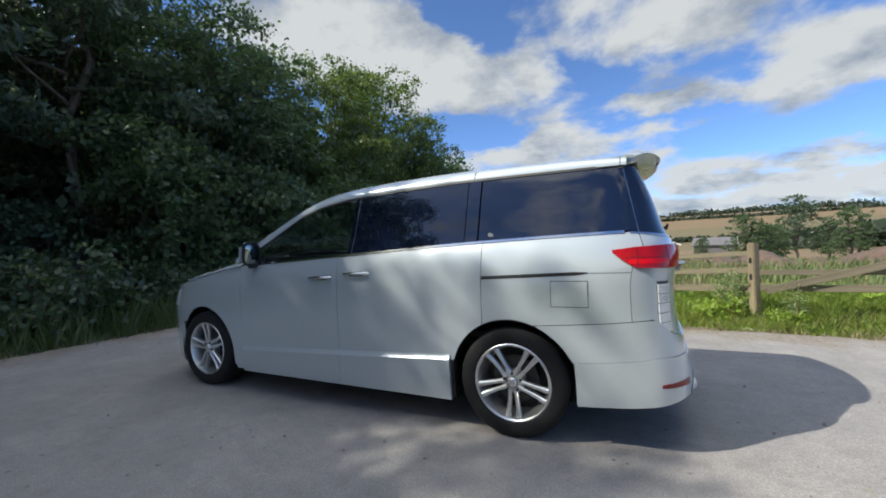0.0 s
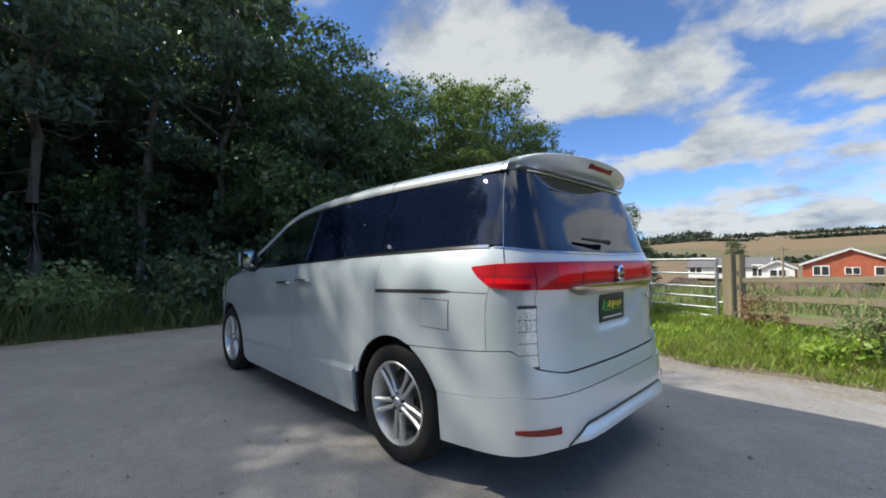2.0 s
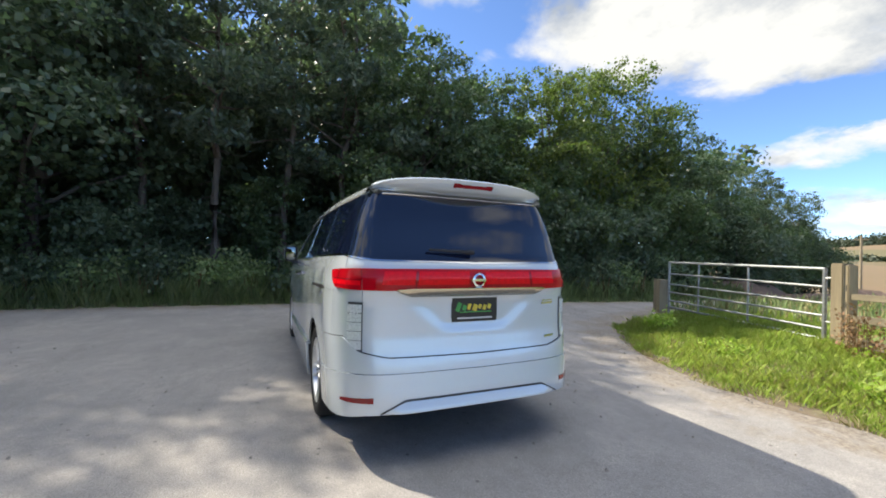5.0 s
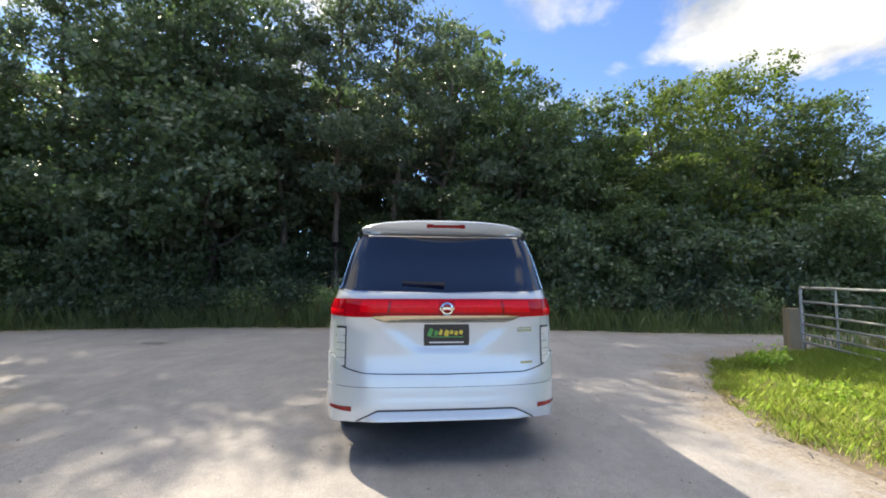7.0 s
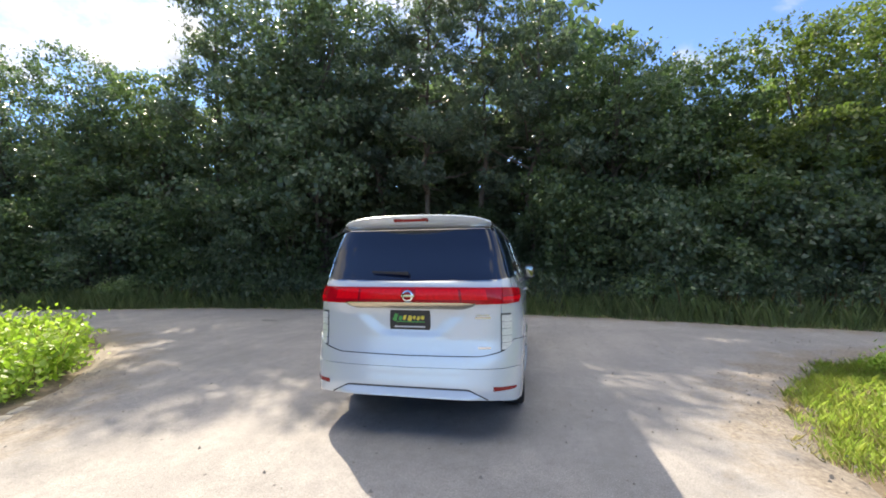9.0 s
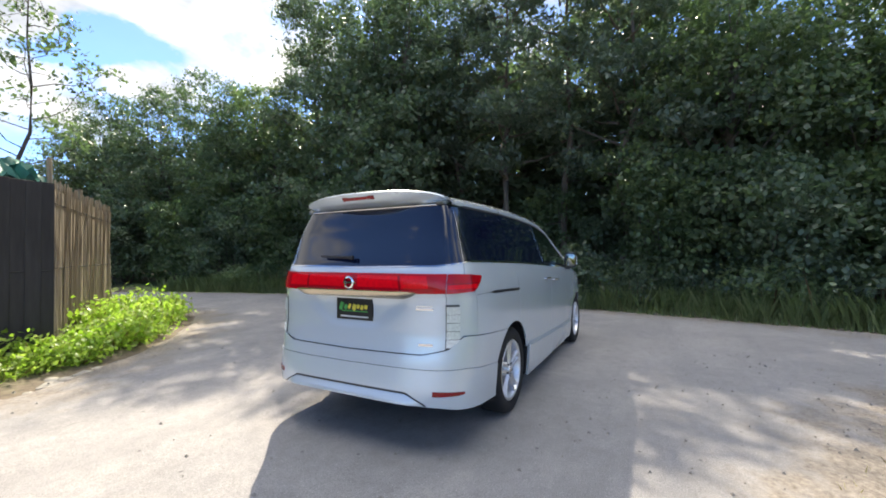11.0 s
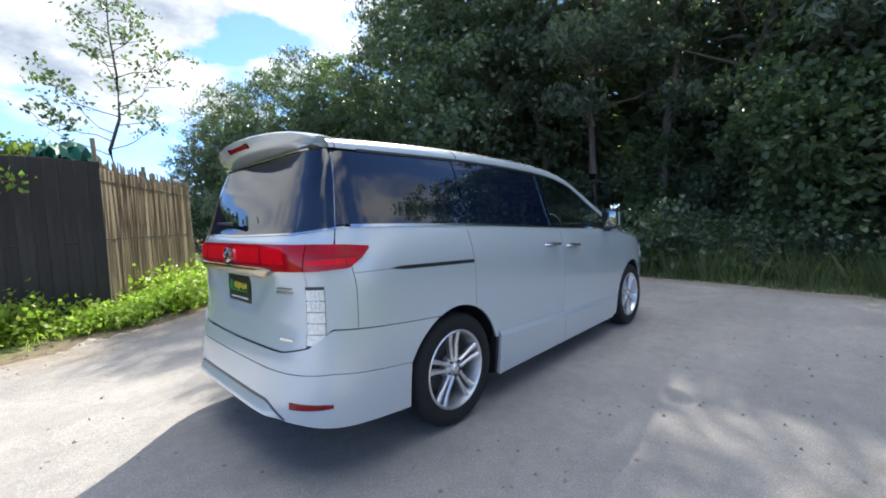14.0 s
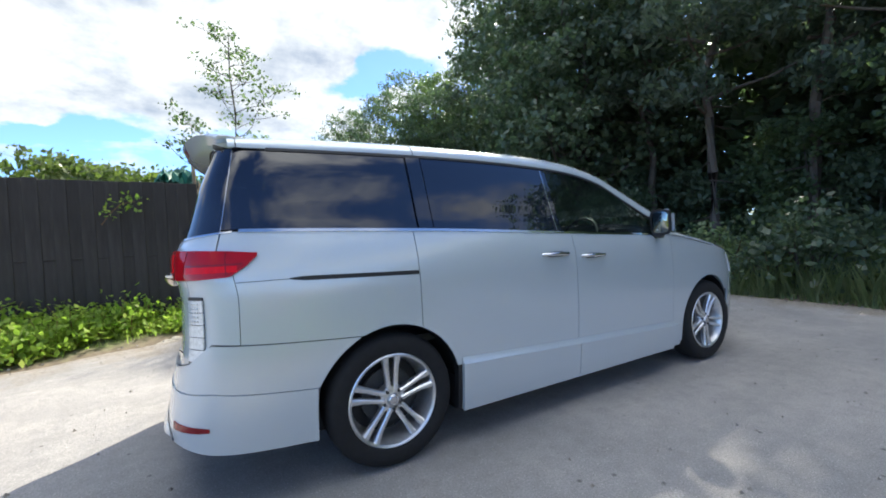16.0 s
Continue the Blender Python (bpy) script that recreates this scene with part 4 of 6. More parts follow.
# inner shell, floor, cabin
for flip in (True, False):
    bm = bmesh.new()
    ss, zs = np.linspace(-3.85, 2.0, 90), np.linspace(0.24, 1.14, 16)
    shell_top = lambda s, z: min(z, float(bonnet_edge(s)) - 0.04) if s < -2.45 else max(z, 0.37) if s > 0.45 else z
    sgn = -1 if flip else 1
    vs = [[bm.verts.new((lambda p: (p.x, sgn * p.y, p.z))(skin(s, shell_top(s, z), -0.02 if s < 1.1 else -0.06))) for z in zs] for s in ss]
    for i in range(len(ss) - 1):
        for k in range(len(zs) - 1):
            c = (Vector(vs[i][k].co) + Vector(vs[i + 1][k + 1].co)) / 2
            if min(math.hypot(c.x, c.z - 0.353), math.hypot(c.x + 3, c.z - 0.353)) > ARCH + 0.06:
                bm.faces.new((vs[i][k], vs[i + 1][k], vs[i + 1][k + 1], vs[i][k + 1]))
    bmesh.ops.delete(bm, geom=[v for v in bm.verts if not v.link_faces], context="VERTS")
    part("inner_shell", bm, BLACK, van)
part("underbody", bm_box((4.0, 1.04, 0.10), (-1.65, 0, 0.32), 0.02), BLACK, van)
part("underbody", bm_box((2.1, 1.66, 0.06), (-1.5, 0, 0.26), 0.02), BLACK, van)
part("cabin_floor", bm_box((3.1, 1.5, 0.04), (-0.95, 0, 0.62)), BLACK, van)
part("dashboard", bm_box((0.5, 1.5, 0.35), (-2.25, 0, 1.02), 0.08), TRIM, van)
for y in (0.38, -0.38):
    seat = part("front_seat", bm_box((0.5, 0.5, 0.16), (-1.62, y, 0.78), 0.05), SEAT, van)
    part("backrest", bm_box((0.14, 0.5, 0.62), (-1.33, y, 1.12), 0.05, turn=pose(0, 0, 0, 0, 10, 0)), SEAT, seat)
    part("headrest", bm_box((0.10, 0.26, 0.18), (-1.25, y, 1.50), 0.04), SEAT, seat)
wheel_rim = bm_lathe([(0.19, -0.012), (0.178, -0.0), (0.19, 0.012), (0.202, 0.0), (0.19, -0.012)], 28)
bm_join(wheel_rim, bm_box((0.36, 0.02, 0.05), (0, 0, 0), 0.008))
bmesh.ops.transform(wheel_rim, matrix=pose(-1.98, 0.38, 1.13, 0, 0, 90) @ pose(0, 0, 0, -25, 0, 0), verts=wheel_rim.verts)
part("steering_wheel", wheel_rim, TRIM, van)

def oval_plate(thick, wide, tall, at, turn):
    """An upright plate with a squared oval outline."""
    bm, n = bmesh.new(), 32
    rings = []
    for x, k in ((-thick / 2, 1.0), (thick * 0.3, 1.0), (thick / 2, 0.97)):
        ring = []
        for i in range(n):
            c, s = math.cos(2 * math.pi * i / n), math.sin(2 * math.pi * i / n)
            y, z = math.copysign(abs(c) ** 0.5, c) * wide / 2 * k, math.copysign(abs(s) ** 0.5, s) * tall / 2 * k
            ring.append(bm.verts.new(Vector(at) + turn.to_3x3() @ Vector((x, y, z))))
        rings.append(ring)
    for a, b in zip(rings, rings[1:]):
        for i in range(n):
            bm.faces.new((a[i], a[(i + 1) % n], b[(i + 1) % n], b[i]))
    bm.faces.new(rings[0][::-1])
    bm.faces.new(rings[-1])
    return bm


# door handles and mirrors
for sgn in (1, -1):
    for x0, x1, z in ((-1.29, -1.05, 1.050), (-1.64, -1.405, 1.022)):
        y = sgn * float(width_at(z))
        cup = bm_box((0.15, 0.02, 0.05), ((x0 + x1) / 2, y - sgn * 0.006, z), 0.009, 3)
        part("handle_cup", cup, TRIM, van)
        grip = bm_tube([(x0, y + sgn * 0.004, z), (x0 + 0.03, y + sgn * 0.026, z + 0.002), ((x0 + x1) / 2, y + sgn * 0.032, z + 0.003), (x1 - 0.03, y + sgn * 0.026, z + 0.004), (x1, y + sgn * 0.004, z + 0.004)], [0.009, 0.012, 0.013, 0.012, 0.009], 10)
        part("door_handle", grip, CHROME, van, "chrome door handle")
    housing = bm_box((0.082, 0.158, 0.202), (-2.272, sgn * 0.968, 1.234), 0.040, 6, turn=pose(0, 0, 0, 0, 0, sgn * 12))
    mir = part("door_mirror", housing, PAINT, van, "silver door mirror")
    part("mirror_glass", oval_plate(0.006, 0.122, 0.164, (-2.2285, sgn * 0.968, 1.234), pose(0, 0, 0, 0, 4, sgn * 10)), MIRROR, mir, "mirror glass")
    part("mirror_bezel", oval_plate(0.014, 0.154, 0.198, (-2.2345, sgn * 0.968, 1.234), pose(0, 0, 0, 0, 4, sgn * 10)), BLACK, mir)
    part("mirror_foot", bm_box((0.08, 0.13, 0.05), (-2.275, sgn * 0.91, 1.135), 0.02, 3), TRIM, mir)
# window badge on the near side rear pane
stick = bm_lathe([(0.018, 0.0), (0.018, -0.002), (0.0, -0.002)], 20)
bmesh.ops.transform(stick, matrix=pose(-0.12, -0.838, 1.29, 24, 0, 0), verts=stick.verts)
part("window_sticker", stick, WHITE_INK, van)

# wheels: five pairs of polished spokes
def make_wheel():
    w = new("wheel")
    part("tyre", bm_lathe([(0.236, -0.085), (0.246, -0.100), (0.266, -0.109), (0.300, -0.112), (0.328, -0.106), (0.344, -0.090), (0.351, -0.070), (0.353, -0.03), (0.353, 0.03), (0.350, 0.07), (0.33, 0.10), (0.24, 0.10), (0.228, 0.08)], 64), RUBBER, w)
    rim = bm_lathe([(0.243, -0.090), (0.248, -0.100), (0.241, -0.105), (0.230, -0.098), (0.224, -0.080), (0.216, -0.05), (0.208, -0.01), (0.205, 0.08), (0.238, 0.09)], 64)
    for k in range(5):
        for side in (-1, 1):
            a = math.radians(90 + 72 * k)
            spoke = bmesh.new()
            rings = []
            for r, y, wide, deep, gap in ((0.045, -0.084, 0.028, 0.04, 0.018), (0.10, -0.082, 0.024, 0.035, 0.022), (0.165, -0.082, 0.027, 0.03, 0.028), (0.236, -0.094, 0.038, 0.025, 0.037)):
                t = side * gap
                ring = [(r, y + deep, t - wide / 2), (r, y + 0.004, t - wide / 2), (r, y - 0.004, t - wide / 4), (r, y - 0.004, t + wide / 4), (r, y + 0.004, t + wide / 2), (r, y + deep, t + wide / 2)]
                rings.append([spoke.verts.new((p[0] * math.cos(a) - p[2] * math.sin(a), p[1], p[0] * math.sin(a) + p[2] * math.cos(a))) for p in ring])
            for u, v in zip(rings[:-1], rings[1:]):
                for j in range(6):
                    spoke.faces.new((u[j], u[(j + 1) % 6], v[(j + 1) % 6], v[j]))
            bm_join(rim, spoke)
    bm_join(rim, bm_lathe([(0.0, -0.094), (0.026, -0.094), (0.032, -0.088), (0.034, -0.078), (0.068, -0.074), (0.075, -0.06), (0.075, -0.02)], 32))
    part("rim", rim, ALLOY, w, "polished double-spoke alloy rim")
    part("brake_disc", bm_lathe([(0.0, 0.0), (0.150, 0.0), (0.150, 0.02), (0.0, 0.02)], 40), DISC, w)
    part("hub_cap", bm_lathe([(0.0, -0.097), (0.020, -0.097), (0.025, -0.093)], 24), CHROME, w)
    part("barrel", bm_lathe([(0.21, 0.05), (0.0, 0.055)], 32), BLACK, w)
    for k in range(5):
        a = math.radians(90 + 36 + 72 * k)
        nut = bm_lathe([(0.0, -0.092), (0.008, -0.092), (0.009, -0.07)], 8)
        bmesh.ops.translate(nut, vec=(0.054 * math.cos(a), 0, 0.054 * math.sin(a)), verts=nut.verts)
        part("wheel_nut", nut, TRIM, w)
    return w


wheel = make_wheel()
wheel.parent = van
wheel.matrix_basis = pose(0, -0.79, 0.353, 0, 36, 0)
for x, y, turn, spin in ((-3.0, -0.79, 0, -7), (0, 0.79, 180, 0), (-3.0, 0.79, 180, 31)):
    copy_thing(wheel, pose(x, y, 0.353, 0, 0, turn) @ pose(0, 0, 0, 0, spin, 0))

# ---- trees, hedge, grass ----
def leaf_object(name, centres, size, material, parent, rng, slim=0.55, up=0.35, vary=0.45, outward=None):
    """One mesh of many small leaves, each a folded pointed blade, at the centres."""
    n = len(centres)
    axis = rng.normal(size=(n, 3))
    axis[:, 2] -= 0.25
    axis /= np.linalg.norm(axis, axis=1)[:, None]
    face = rng.normal(size=(n, 3))
    face[:, 2] += up * 3
    if outward is not None:
        face += outward * 1.5
    side = np.cross(axis, face)
    side /= np.linalg.norm(side, axis=1)[:, None]
    lift = np.cross(side, axis)
    length = size * rng.uniform(1 - vary, 1 + vary, n)[:, None]
    half = length * slim / 2
    base, tip = centres - axis * length / 2, centres + axis * length / 2
    mid = centres + lift * length * -0.08
    v = np.stack([base, mid + side * half, tip, mid - side * half], 1).reshape(-1, 3)
    f = np.arange(4 * n).reshape(-1, 4)
    me = bpy.data.meshes.new(name)
    me.vertices.add(4 * n)
    me.vertices.foreach_set("co", v.astype(np.float32).ravel())
    me.loops.add(4 * n)
    me.loops.foreach_set("vertex_index", f.ravel().astype(np.int32))
    me.polygons.add(n)
    me.polygons.foreach_set("loop_start", np.arange(0, 4 * n, 4, dtype=np.int32))
    me.update(calc_edges=True)
    me.materials.append(material)
    ob = new(name, me)
    ob.parent = parent
    return ob


def clumped(lobes, total, rng, clump=0.30, per=26, inner=0.62, upper=0.0):
    """Leaf places in many small clumps over the lobes of a crown."""
    area = np.array([r[0] * r[1] + r[1] * r[2] + r[0] * r[2] for _, r in lobes])
    out, outs = [], []
    for (c, r), share in zip(lobes, area / area.sum()):
        k = max(3, int(total * share / per))
        d = rng.normal(size=(k, 3))
        d[:, 2] = np.where(rng.random(k) < upper, np.abs(d[:, 2]), d[:, 2])
        d /= np.linalg.norm(d, axis=1)[:, None]
        rad = inner + (1.02 - inner) * rng.random(k) ** 0.45
        centre = np.array(c) + d * np.array(r) * rad[:, None]
        pts = centre.repeat(per, 0) + rng.normal(size=(k * per, 3)) * clump * np.array([1, 1, 0.62]) * rng.uniform(0.5, 1.25, k).repeat(per)[:, None]
        out.append(pts)
        outs.append(d.repeat(per, 0))
    return np.concatenate(out), np.concatenate(outs)


def limb_mesh(paths):
    bm = bmesh.new()
    for pts, r0, r1 in paths:
        rs = list(np.linspace(r0, r1, len(pts)))
        bm_join(bm, bm_tube(pts, rs, 7 if r0 > 0.03 else 4))
    return bm


def bent(a, b, rng, n=6, wobble=0.10):
    a, b = np.array(a, float), np.array(b, float)
    pts = [a + (b - a) * t + rng.normal(size=3) * wobble * np.linalg.norm(b - a) * math.sin(math.pi * t) * 0.35 for t in np.linspace(0, 1, n)]
    return [tuple(p) for p in pts]


def broad_tree(seed, tall, spread, leaves, material, low=0.12, leaf=0.125, inner=4800):
    """A broadleaf tree: trunk with limbs, crown of clumped leaves on many lobes."""
    rng = np.random.default_rng(seed)
    tree = new("tree")
    lobes, paths = [], [(bent((0, 0, -0.1), (rng.normal() * 0.2, rng.normal() * 0.2, tall * 0.72), rng, 8, 0.05), 0.16 + tall * 0.006, 0.05)]
    count = 30
    for k in range(count):
        t = low + (1 - low) * ((k + 0.5) / count)
        reach = spread * (0.55 + 0.5 * math.sin(math.pi * min(1, 0.18 + t * 0.82))) * rng.uniform(0.60, 1.12)
        a = k * 2.4 + rng.normal() * 0.5
        top = (reach * math.cos(a) * (1.0 - 0.55 * t), reach * math.sin(a) * (1.0 - 0.55 * t), tall * (0.10 + 0.82 * t))
        rr = spread * rng.uniform(0.28, 0.46)
        lobes.append((top, (rr, rr, rr * rng.uniform(0.42, 0.66))))
        start = (0, 0, top[2] * 0.55 + 0.2)
        paths.append((bent(start, top, rng, 5), 0.055, 0.012))
    part("trunk", limb_mesh(paths), BARK, tree)
    pts, outs = clumped(lobes, leaves, rng, 0.20, 30, 0.74, 0.6)
    deep = clumped([((c[0] * 0.75, c[1] * 0.75, c[2]), tuple(v * 0.8 for v in r)) for c, r in lobes if c[2] < tall * 0.68], inner, rng, 0.3, 12, 0.1)[0]
    leaf_object("crown", pts, leaf, material, tree, rng, 0.66, outward=outs)
    # Fill leaves in the dark hedge colour, added inside to darken the crown.
    leaf_object("inner_crown", deep, 0.17, LEAF_D, tree, rng, 0.7)
    return tree


def back_tree(seed, tall):
    """A tree deep in the wood: dark, leafy to the ground."""
    rng = np.random.default_rng(seed)
    tree = new("wood_tree")
    lobes = [((rng.normal() * 1.1, rng.normal() * 1.1, tall * t), (2.1, 2.1, 1.3)) for t in np.linspace(0.08, 0.88, 9)]
    part("trunk", limb_mesh([(bent((0, 0, -0.1), (0.2, 0.1, tall * 0.85), rng, 6, 0.05), 0.18, 0.04)]), BARK, tree)
    leaf_object("crown", clumped(lobes, 4200, rng, 0.5, 20, 0.3)[0], 0.42, LEAF_D, tree, rng)
    return tree


def pine_tree(seed, tall, leaves, bare=0.38):
    """A tall pine: straight reddish trunk, bare below, ragged layered crown."""
    rng = np.random.default_rng(seed)
    tree = new("pine_tree")
    paths = [(bent((0, 0, -0.1), (rng.normal() * 0.3, rng.normal() * 0.3, tall), rng, 10, 0.03), 0.14, 0.03)]
    pads = []
    for k in range(21):
        t = bare + (1 - bare) * (k + 0.5) / 21
        reach = (0.5 + 2.3 * (1 - t) ** 0.6) * rng.uniform(0.55, 1.1)
        a = k * 2.4 + rng.normal() * 0.6
        end = (reach * math.cos(a), reach * math.sin(a), tall * t + 0.25 * reach)
        pads.append((end, (rng.uniform(0.55, 0.95), rng.uniform(0.55, 0.95), rng.uniform(0.30, 0.5))))
        paths.append((bent((0, 0, tall * t - 0.1), end, rng, 5), 0.045, 0.01))
    for k in range(7):
        t, a = 0.12 + 0.04 * k, rng.uniform(0, 6.28)
        paths.append((bent((0, 0, tall * t), (0.7 * math.cos(a), 0.7 * math.sin(a), tall * t - 0.1), rng, 4), 0.02, 0.006))
    part("trunk", limb_mesh(paths), PINEBARK, tree)
    leaf_object("crown", clumped(pads, leaves, rng, 0.22, 34, 0.2)[0], 0.20, NEEDLE, tree, rng, 0.34, 0.2)
    return tree


def shrub(seed, tall, wide, leaves, material, size=0.11):
    """A hedge shrub with stems from the ground and leaves down to it."""
    rng = np.random.default_rng(seed)
    bush = new("hedge_shrub")
    lobes, paths = [], []
    for k in range(17):
        a, t = k * 2.4 + rng.normal() * 0.4, (k + 0.5) / 17
        reach = wide * rng.uniform(0.3, 0.85) * (1 - 0.35 * t)
        c = (reach * math.cos(a), reach * math.sin(a), tall * (0.10 + 0.76 * t))
        rr = wide * rng.uniform(0.28, 0.46)
        lobes.append((c, (rr, rr, rr * rng.uniform(0.5, 0.8))))
        paths.append((bent((rng.normal() * 0.15, rng.normal() * 0.15, -0.05), c, rng, 5), 0.035, 0.008))
    part("stem", limb_mesh(paths), BARK, bush)
    pts, outs = clumped(lobes, leaves, rng, 0.18, 24, 0.68, 0.5)
    leaf_object("foliage", pts, size, material, bush, rng, 0.66, outward=outs)
    leaf_object("inner_foliage", clumped([(c, tuple(v * 0.75 for v in r)) for c, r in lobes], leaves // 7, rng, 0.2, 8, 0.1)[0], size * 1.3, material, bush, rng, 0.7)
    return bush


def put(ob, x, y, turn, size=1.0, lean=0.0):
    """Set a first thing in place, or a copy of it."""
    z = float(ground_height(x, y)) - 0.02
    m = pose(x, y, z, lean, lean * 0.4, turn)
    if "used" in ob:
        ob = copy_thing(ob, m)
    else:
        ob.matrix_basis = m
        ob["used"] = True
    ob.scale = (size, size, size)
    return ob


TREES = [broad_tree(11, 9.0, 3.0, 20000, LEAF_A), broad_tree(12, 9.6, 3.2, 20500, LEAF_B), broad_tree(13, 8.4, 2.9, 19000, LEAF_A, 0.05), broad_tree(14, 10.4, 3.1, 17500, LEAF_D)]
FAR_TREES = [broad_tree(17, 9.0, 3.0, 6000, LEAF_A, 0.12, 0.24, 900), broad_tree(18, 9.6, 3.2, 6000, LEAF_D, 0.12, 0.24, 900)]
BACKS = [back_tree(15, 9.5), back_tree(16, 8.0)]
PINES = [pine_tree(21, 12.0, 10500, 0.40), pine_tree(22, 11.0, 10500, 0.34)]
SHRUBS = [shrub(31, 3.6, 1.8, 9600, LEAF_D, 0.118), shrub(32, 4.2, 1.9, 10000, LEAF_A, 0.122), shrub(33, 2.9, 1.6, 8200, LEAF_D, 0.112)]
LOWS = [shrub(41, 1.15, 0.95, 2400, LEAF_D, 0.085), shrub(42, 0.9, 0.9, 2200, GRASS_SHADE, 0.09)]
for t in TREES:
    tagged(t, "dense broadleaf tree with dark green summer leaves in the roadside wood", "tree", "roadside wood")
tagged(TREES[1], "broadleaf tree with bright yellow-green leaves in the roadside wood")
for t in FAR_TREES:
    tagged(t, "dense broadleaf tree with dark green summer leaves in the roadside wood", "tree", "roadside wood")
for t in PINES:
    tagged(t, "tall pine with bare reddish trunk and ragged dark crown", "tree", "roadside wood")
for t in BACKS:
    tagged(t, "dark leafy tree deep in the roadside wood", "tree", "roadside wood")
for t in SHRUBS:
    tagged(t, "thick dark green hedge shrub at the wood's edge", "shrub", "roadside hedge")
for t in LOWS:
    tagged(t, "low bramble bush under the trees beside the long grass", "bush", "roadside undergrowth")

rng = np.random.default_rng(5)
# tall trees: x, y, which, size
for x, y, kind, k, s in (
    (-10.2, 3.6, "b", 0, 0.98), (-10.8, 6.6, "b", 2, 1.02), (-9.8, 9.2, "b", 1, 0.90), (-10.3, 12.4, "b", 1, 1.05), (-9.6, 15.6, "b", 0, 0.95), (-9.7, 19.0, "b", 3, 0.64),
    (-9.4, 22.2, "b", 3, 0.64), (-8.9, 24.8, "b", 3, 0.53), (-11.2, 27.4, "b", 3, 0.66), (-14.0, 5.2, "b", 3, 1.0), (-14.2, 10.6, "b", 0, 1.0), (-14.0, 16.4, "b", 3, 0.92),
    # Tops from y -4 to -10 are unseen, sized for the shade they cast.
    (-10.2, 1.0, "p", 1, 0.95), (-10.3, -0.74, "p", 0, 0.95), (-10.05, -2.66, "p", 1, 1.02), (-10.6, -4.4, "p", 0, 0.86), (-9.7, -6.6, "b", 3, 1.20), (-13.0, 2.0, "b", 3, 1.05),
    # The tree at (-11.4, -7.2) is added only to shade van and road.
    (-10.2, -9.0, "b", 3, 1.15), (-11.4, -7.2, "b", 3, 1.30), (-9.8, -11.4, "p", 0, 1.03), (-9.9, -14.0, "b", 0, 1.06), (-9.2, -17.0, "b", 3, 1.0), (-8.6, -20.4, "b", 3, 1.0),
    (-8.0, -24.4, "b", 3, 0.98), (-7.8, -29.0, "b", 3, 0.95), (-13.8, -12.5, "b", 3, 1.1), (-13.2, -18.0, "b", 0, 1.12), (-15.8, -3.6, "b", 3, 1.1), (-16.2, -8.6, "b", 3, 1.1),
):
    pick = PINES[k] if kind == "p" else FAR_TREES[k % 2] if x < -12.5 else TREES[k]
    put(pick, x, y, rng.uniform(0, 360), s, rng.normal() * 1.2)
for k, y in enumerate(np.arange(-30, 25, 3.0)):
    x = float(np.interp(y, [-30, -15, -6, 4, 15, 25], [-12.5, -16.5, -15.4, -15.4, -17.0, -14.0]))
    put(BACKS[k % 2], x + rng.normal() * 0.4, y, rng.uniform(0, 360), rng.uniform(1.05, 1.25) if -8 < y < 5 else rng.uniform(0.75, 0.95))
for x, y in ((-11.6, -15.5), (-10.6, -19.0), (-9.8, -22.6), (-9.4, -26.5), (-9.2, -30.5)):
    put(BACKS[0], x, y, rng.uniform(0, 360), 0.8)
for y in (-10, -6.8, 4.6, 7.4, 10.4, 13.6):
    put(BACKS[1], -13.2 + rng.normal() * 0.4, y, rng.uniform(0, 360), rng.uniform(0.55, 0.68))
for x, y, s in ((-12.6, 0.9, 0.5), (-14.4, -0.4, 0.62), (-15.0, 2.6, 0.6)):
    put(BACKS[0], x, y, rng.uniform(0, 360), s)
# hedge shrubs behind the grass strip
for x, y, k, s in (
    (-8.3, 4.2, 0, 1.0), (-8.4, 6.2, 1, 0.95), (-7.8, 8.4, 0, 1.02), (-7.4, 10.8, 2, 1.1), (-7.2, 13.4, 1, 0.92), (-7.0, 16.4, 0, 0.95), (-7.4, 19.4, 2, 0.95), (-8.0, 22.0, 1, 0.85), (-9.0, 26.5, 0, 1.0),
    (-8.8, 2.2, 1, 1.0), (-9.2, 8.0, 1, 1.15), (-9.8, 4.9, 2, 1.2), (-10.6, 0.6, 2, 0.9), (-11.2, -1.2, 1, 0.85), (-11.4, -3.4, 2, 1.0), (-9.3, -4.9, 2, 0.85),
    (-8.9, -7.4, 1, 1.0), (-8.9, -9.6, 0, 1.05), (-8.4, -11.8, 1, 1.0), (-8.0, -14.2, 0, 1.05), (-7.2, -16.8, 1, 1.0), (-6.2, -19.6, 0, 1.1), (-5.2, -22.8, 2, 1.2), (-10.4, -8.2, 1, 1.1), (-11.8, -6.2, 0, 1.0),
):
    put(SHRUBS[k], x, y, rng.uniform(0, 360), s)
for y in np.arange(-13, 12, 1.05):
    x = float(np.interp(y, [-13, -9, -5, -2, 1, 3, 6, 9, 12], [-7.6, -8.5, -8.8, -8.5, -8.3, -7.9, -7.2, -6.6, -6.5]))
    put(LOWS[int(rng.integers(2))], x + rng.normal() * 0.25, y + rng.normal() * 0.2, rng.uniform(0, 360), rng.uniform(0.75, 1.2))


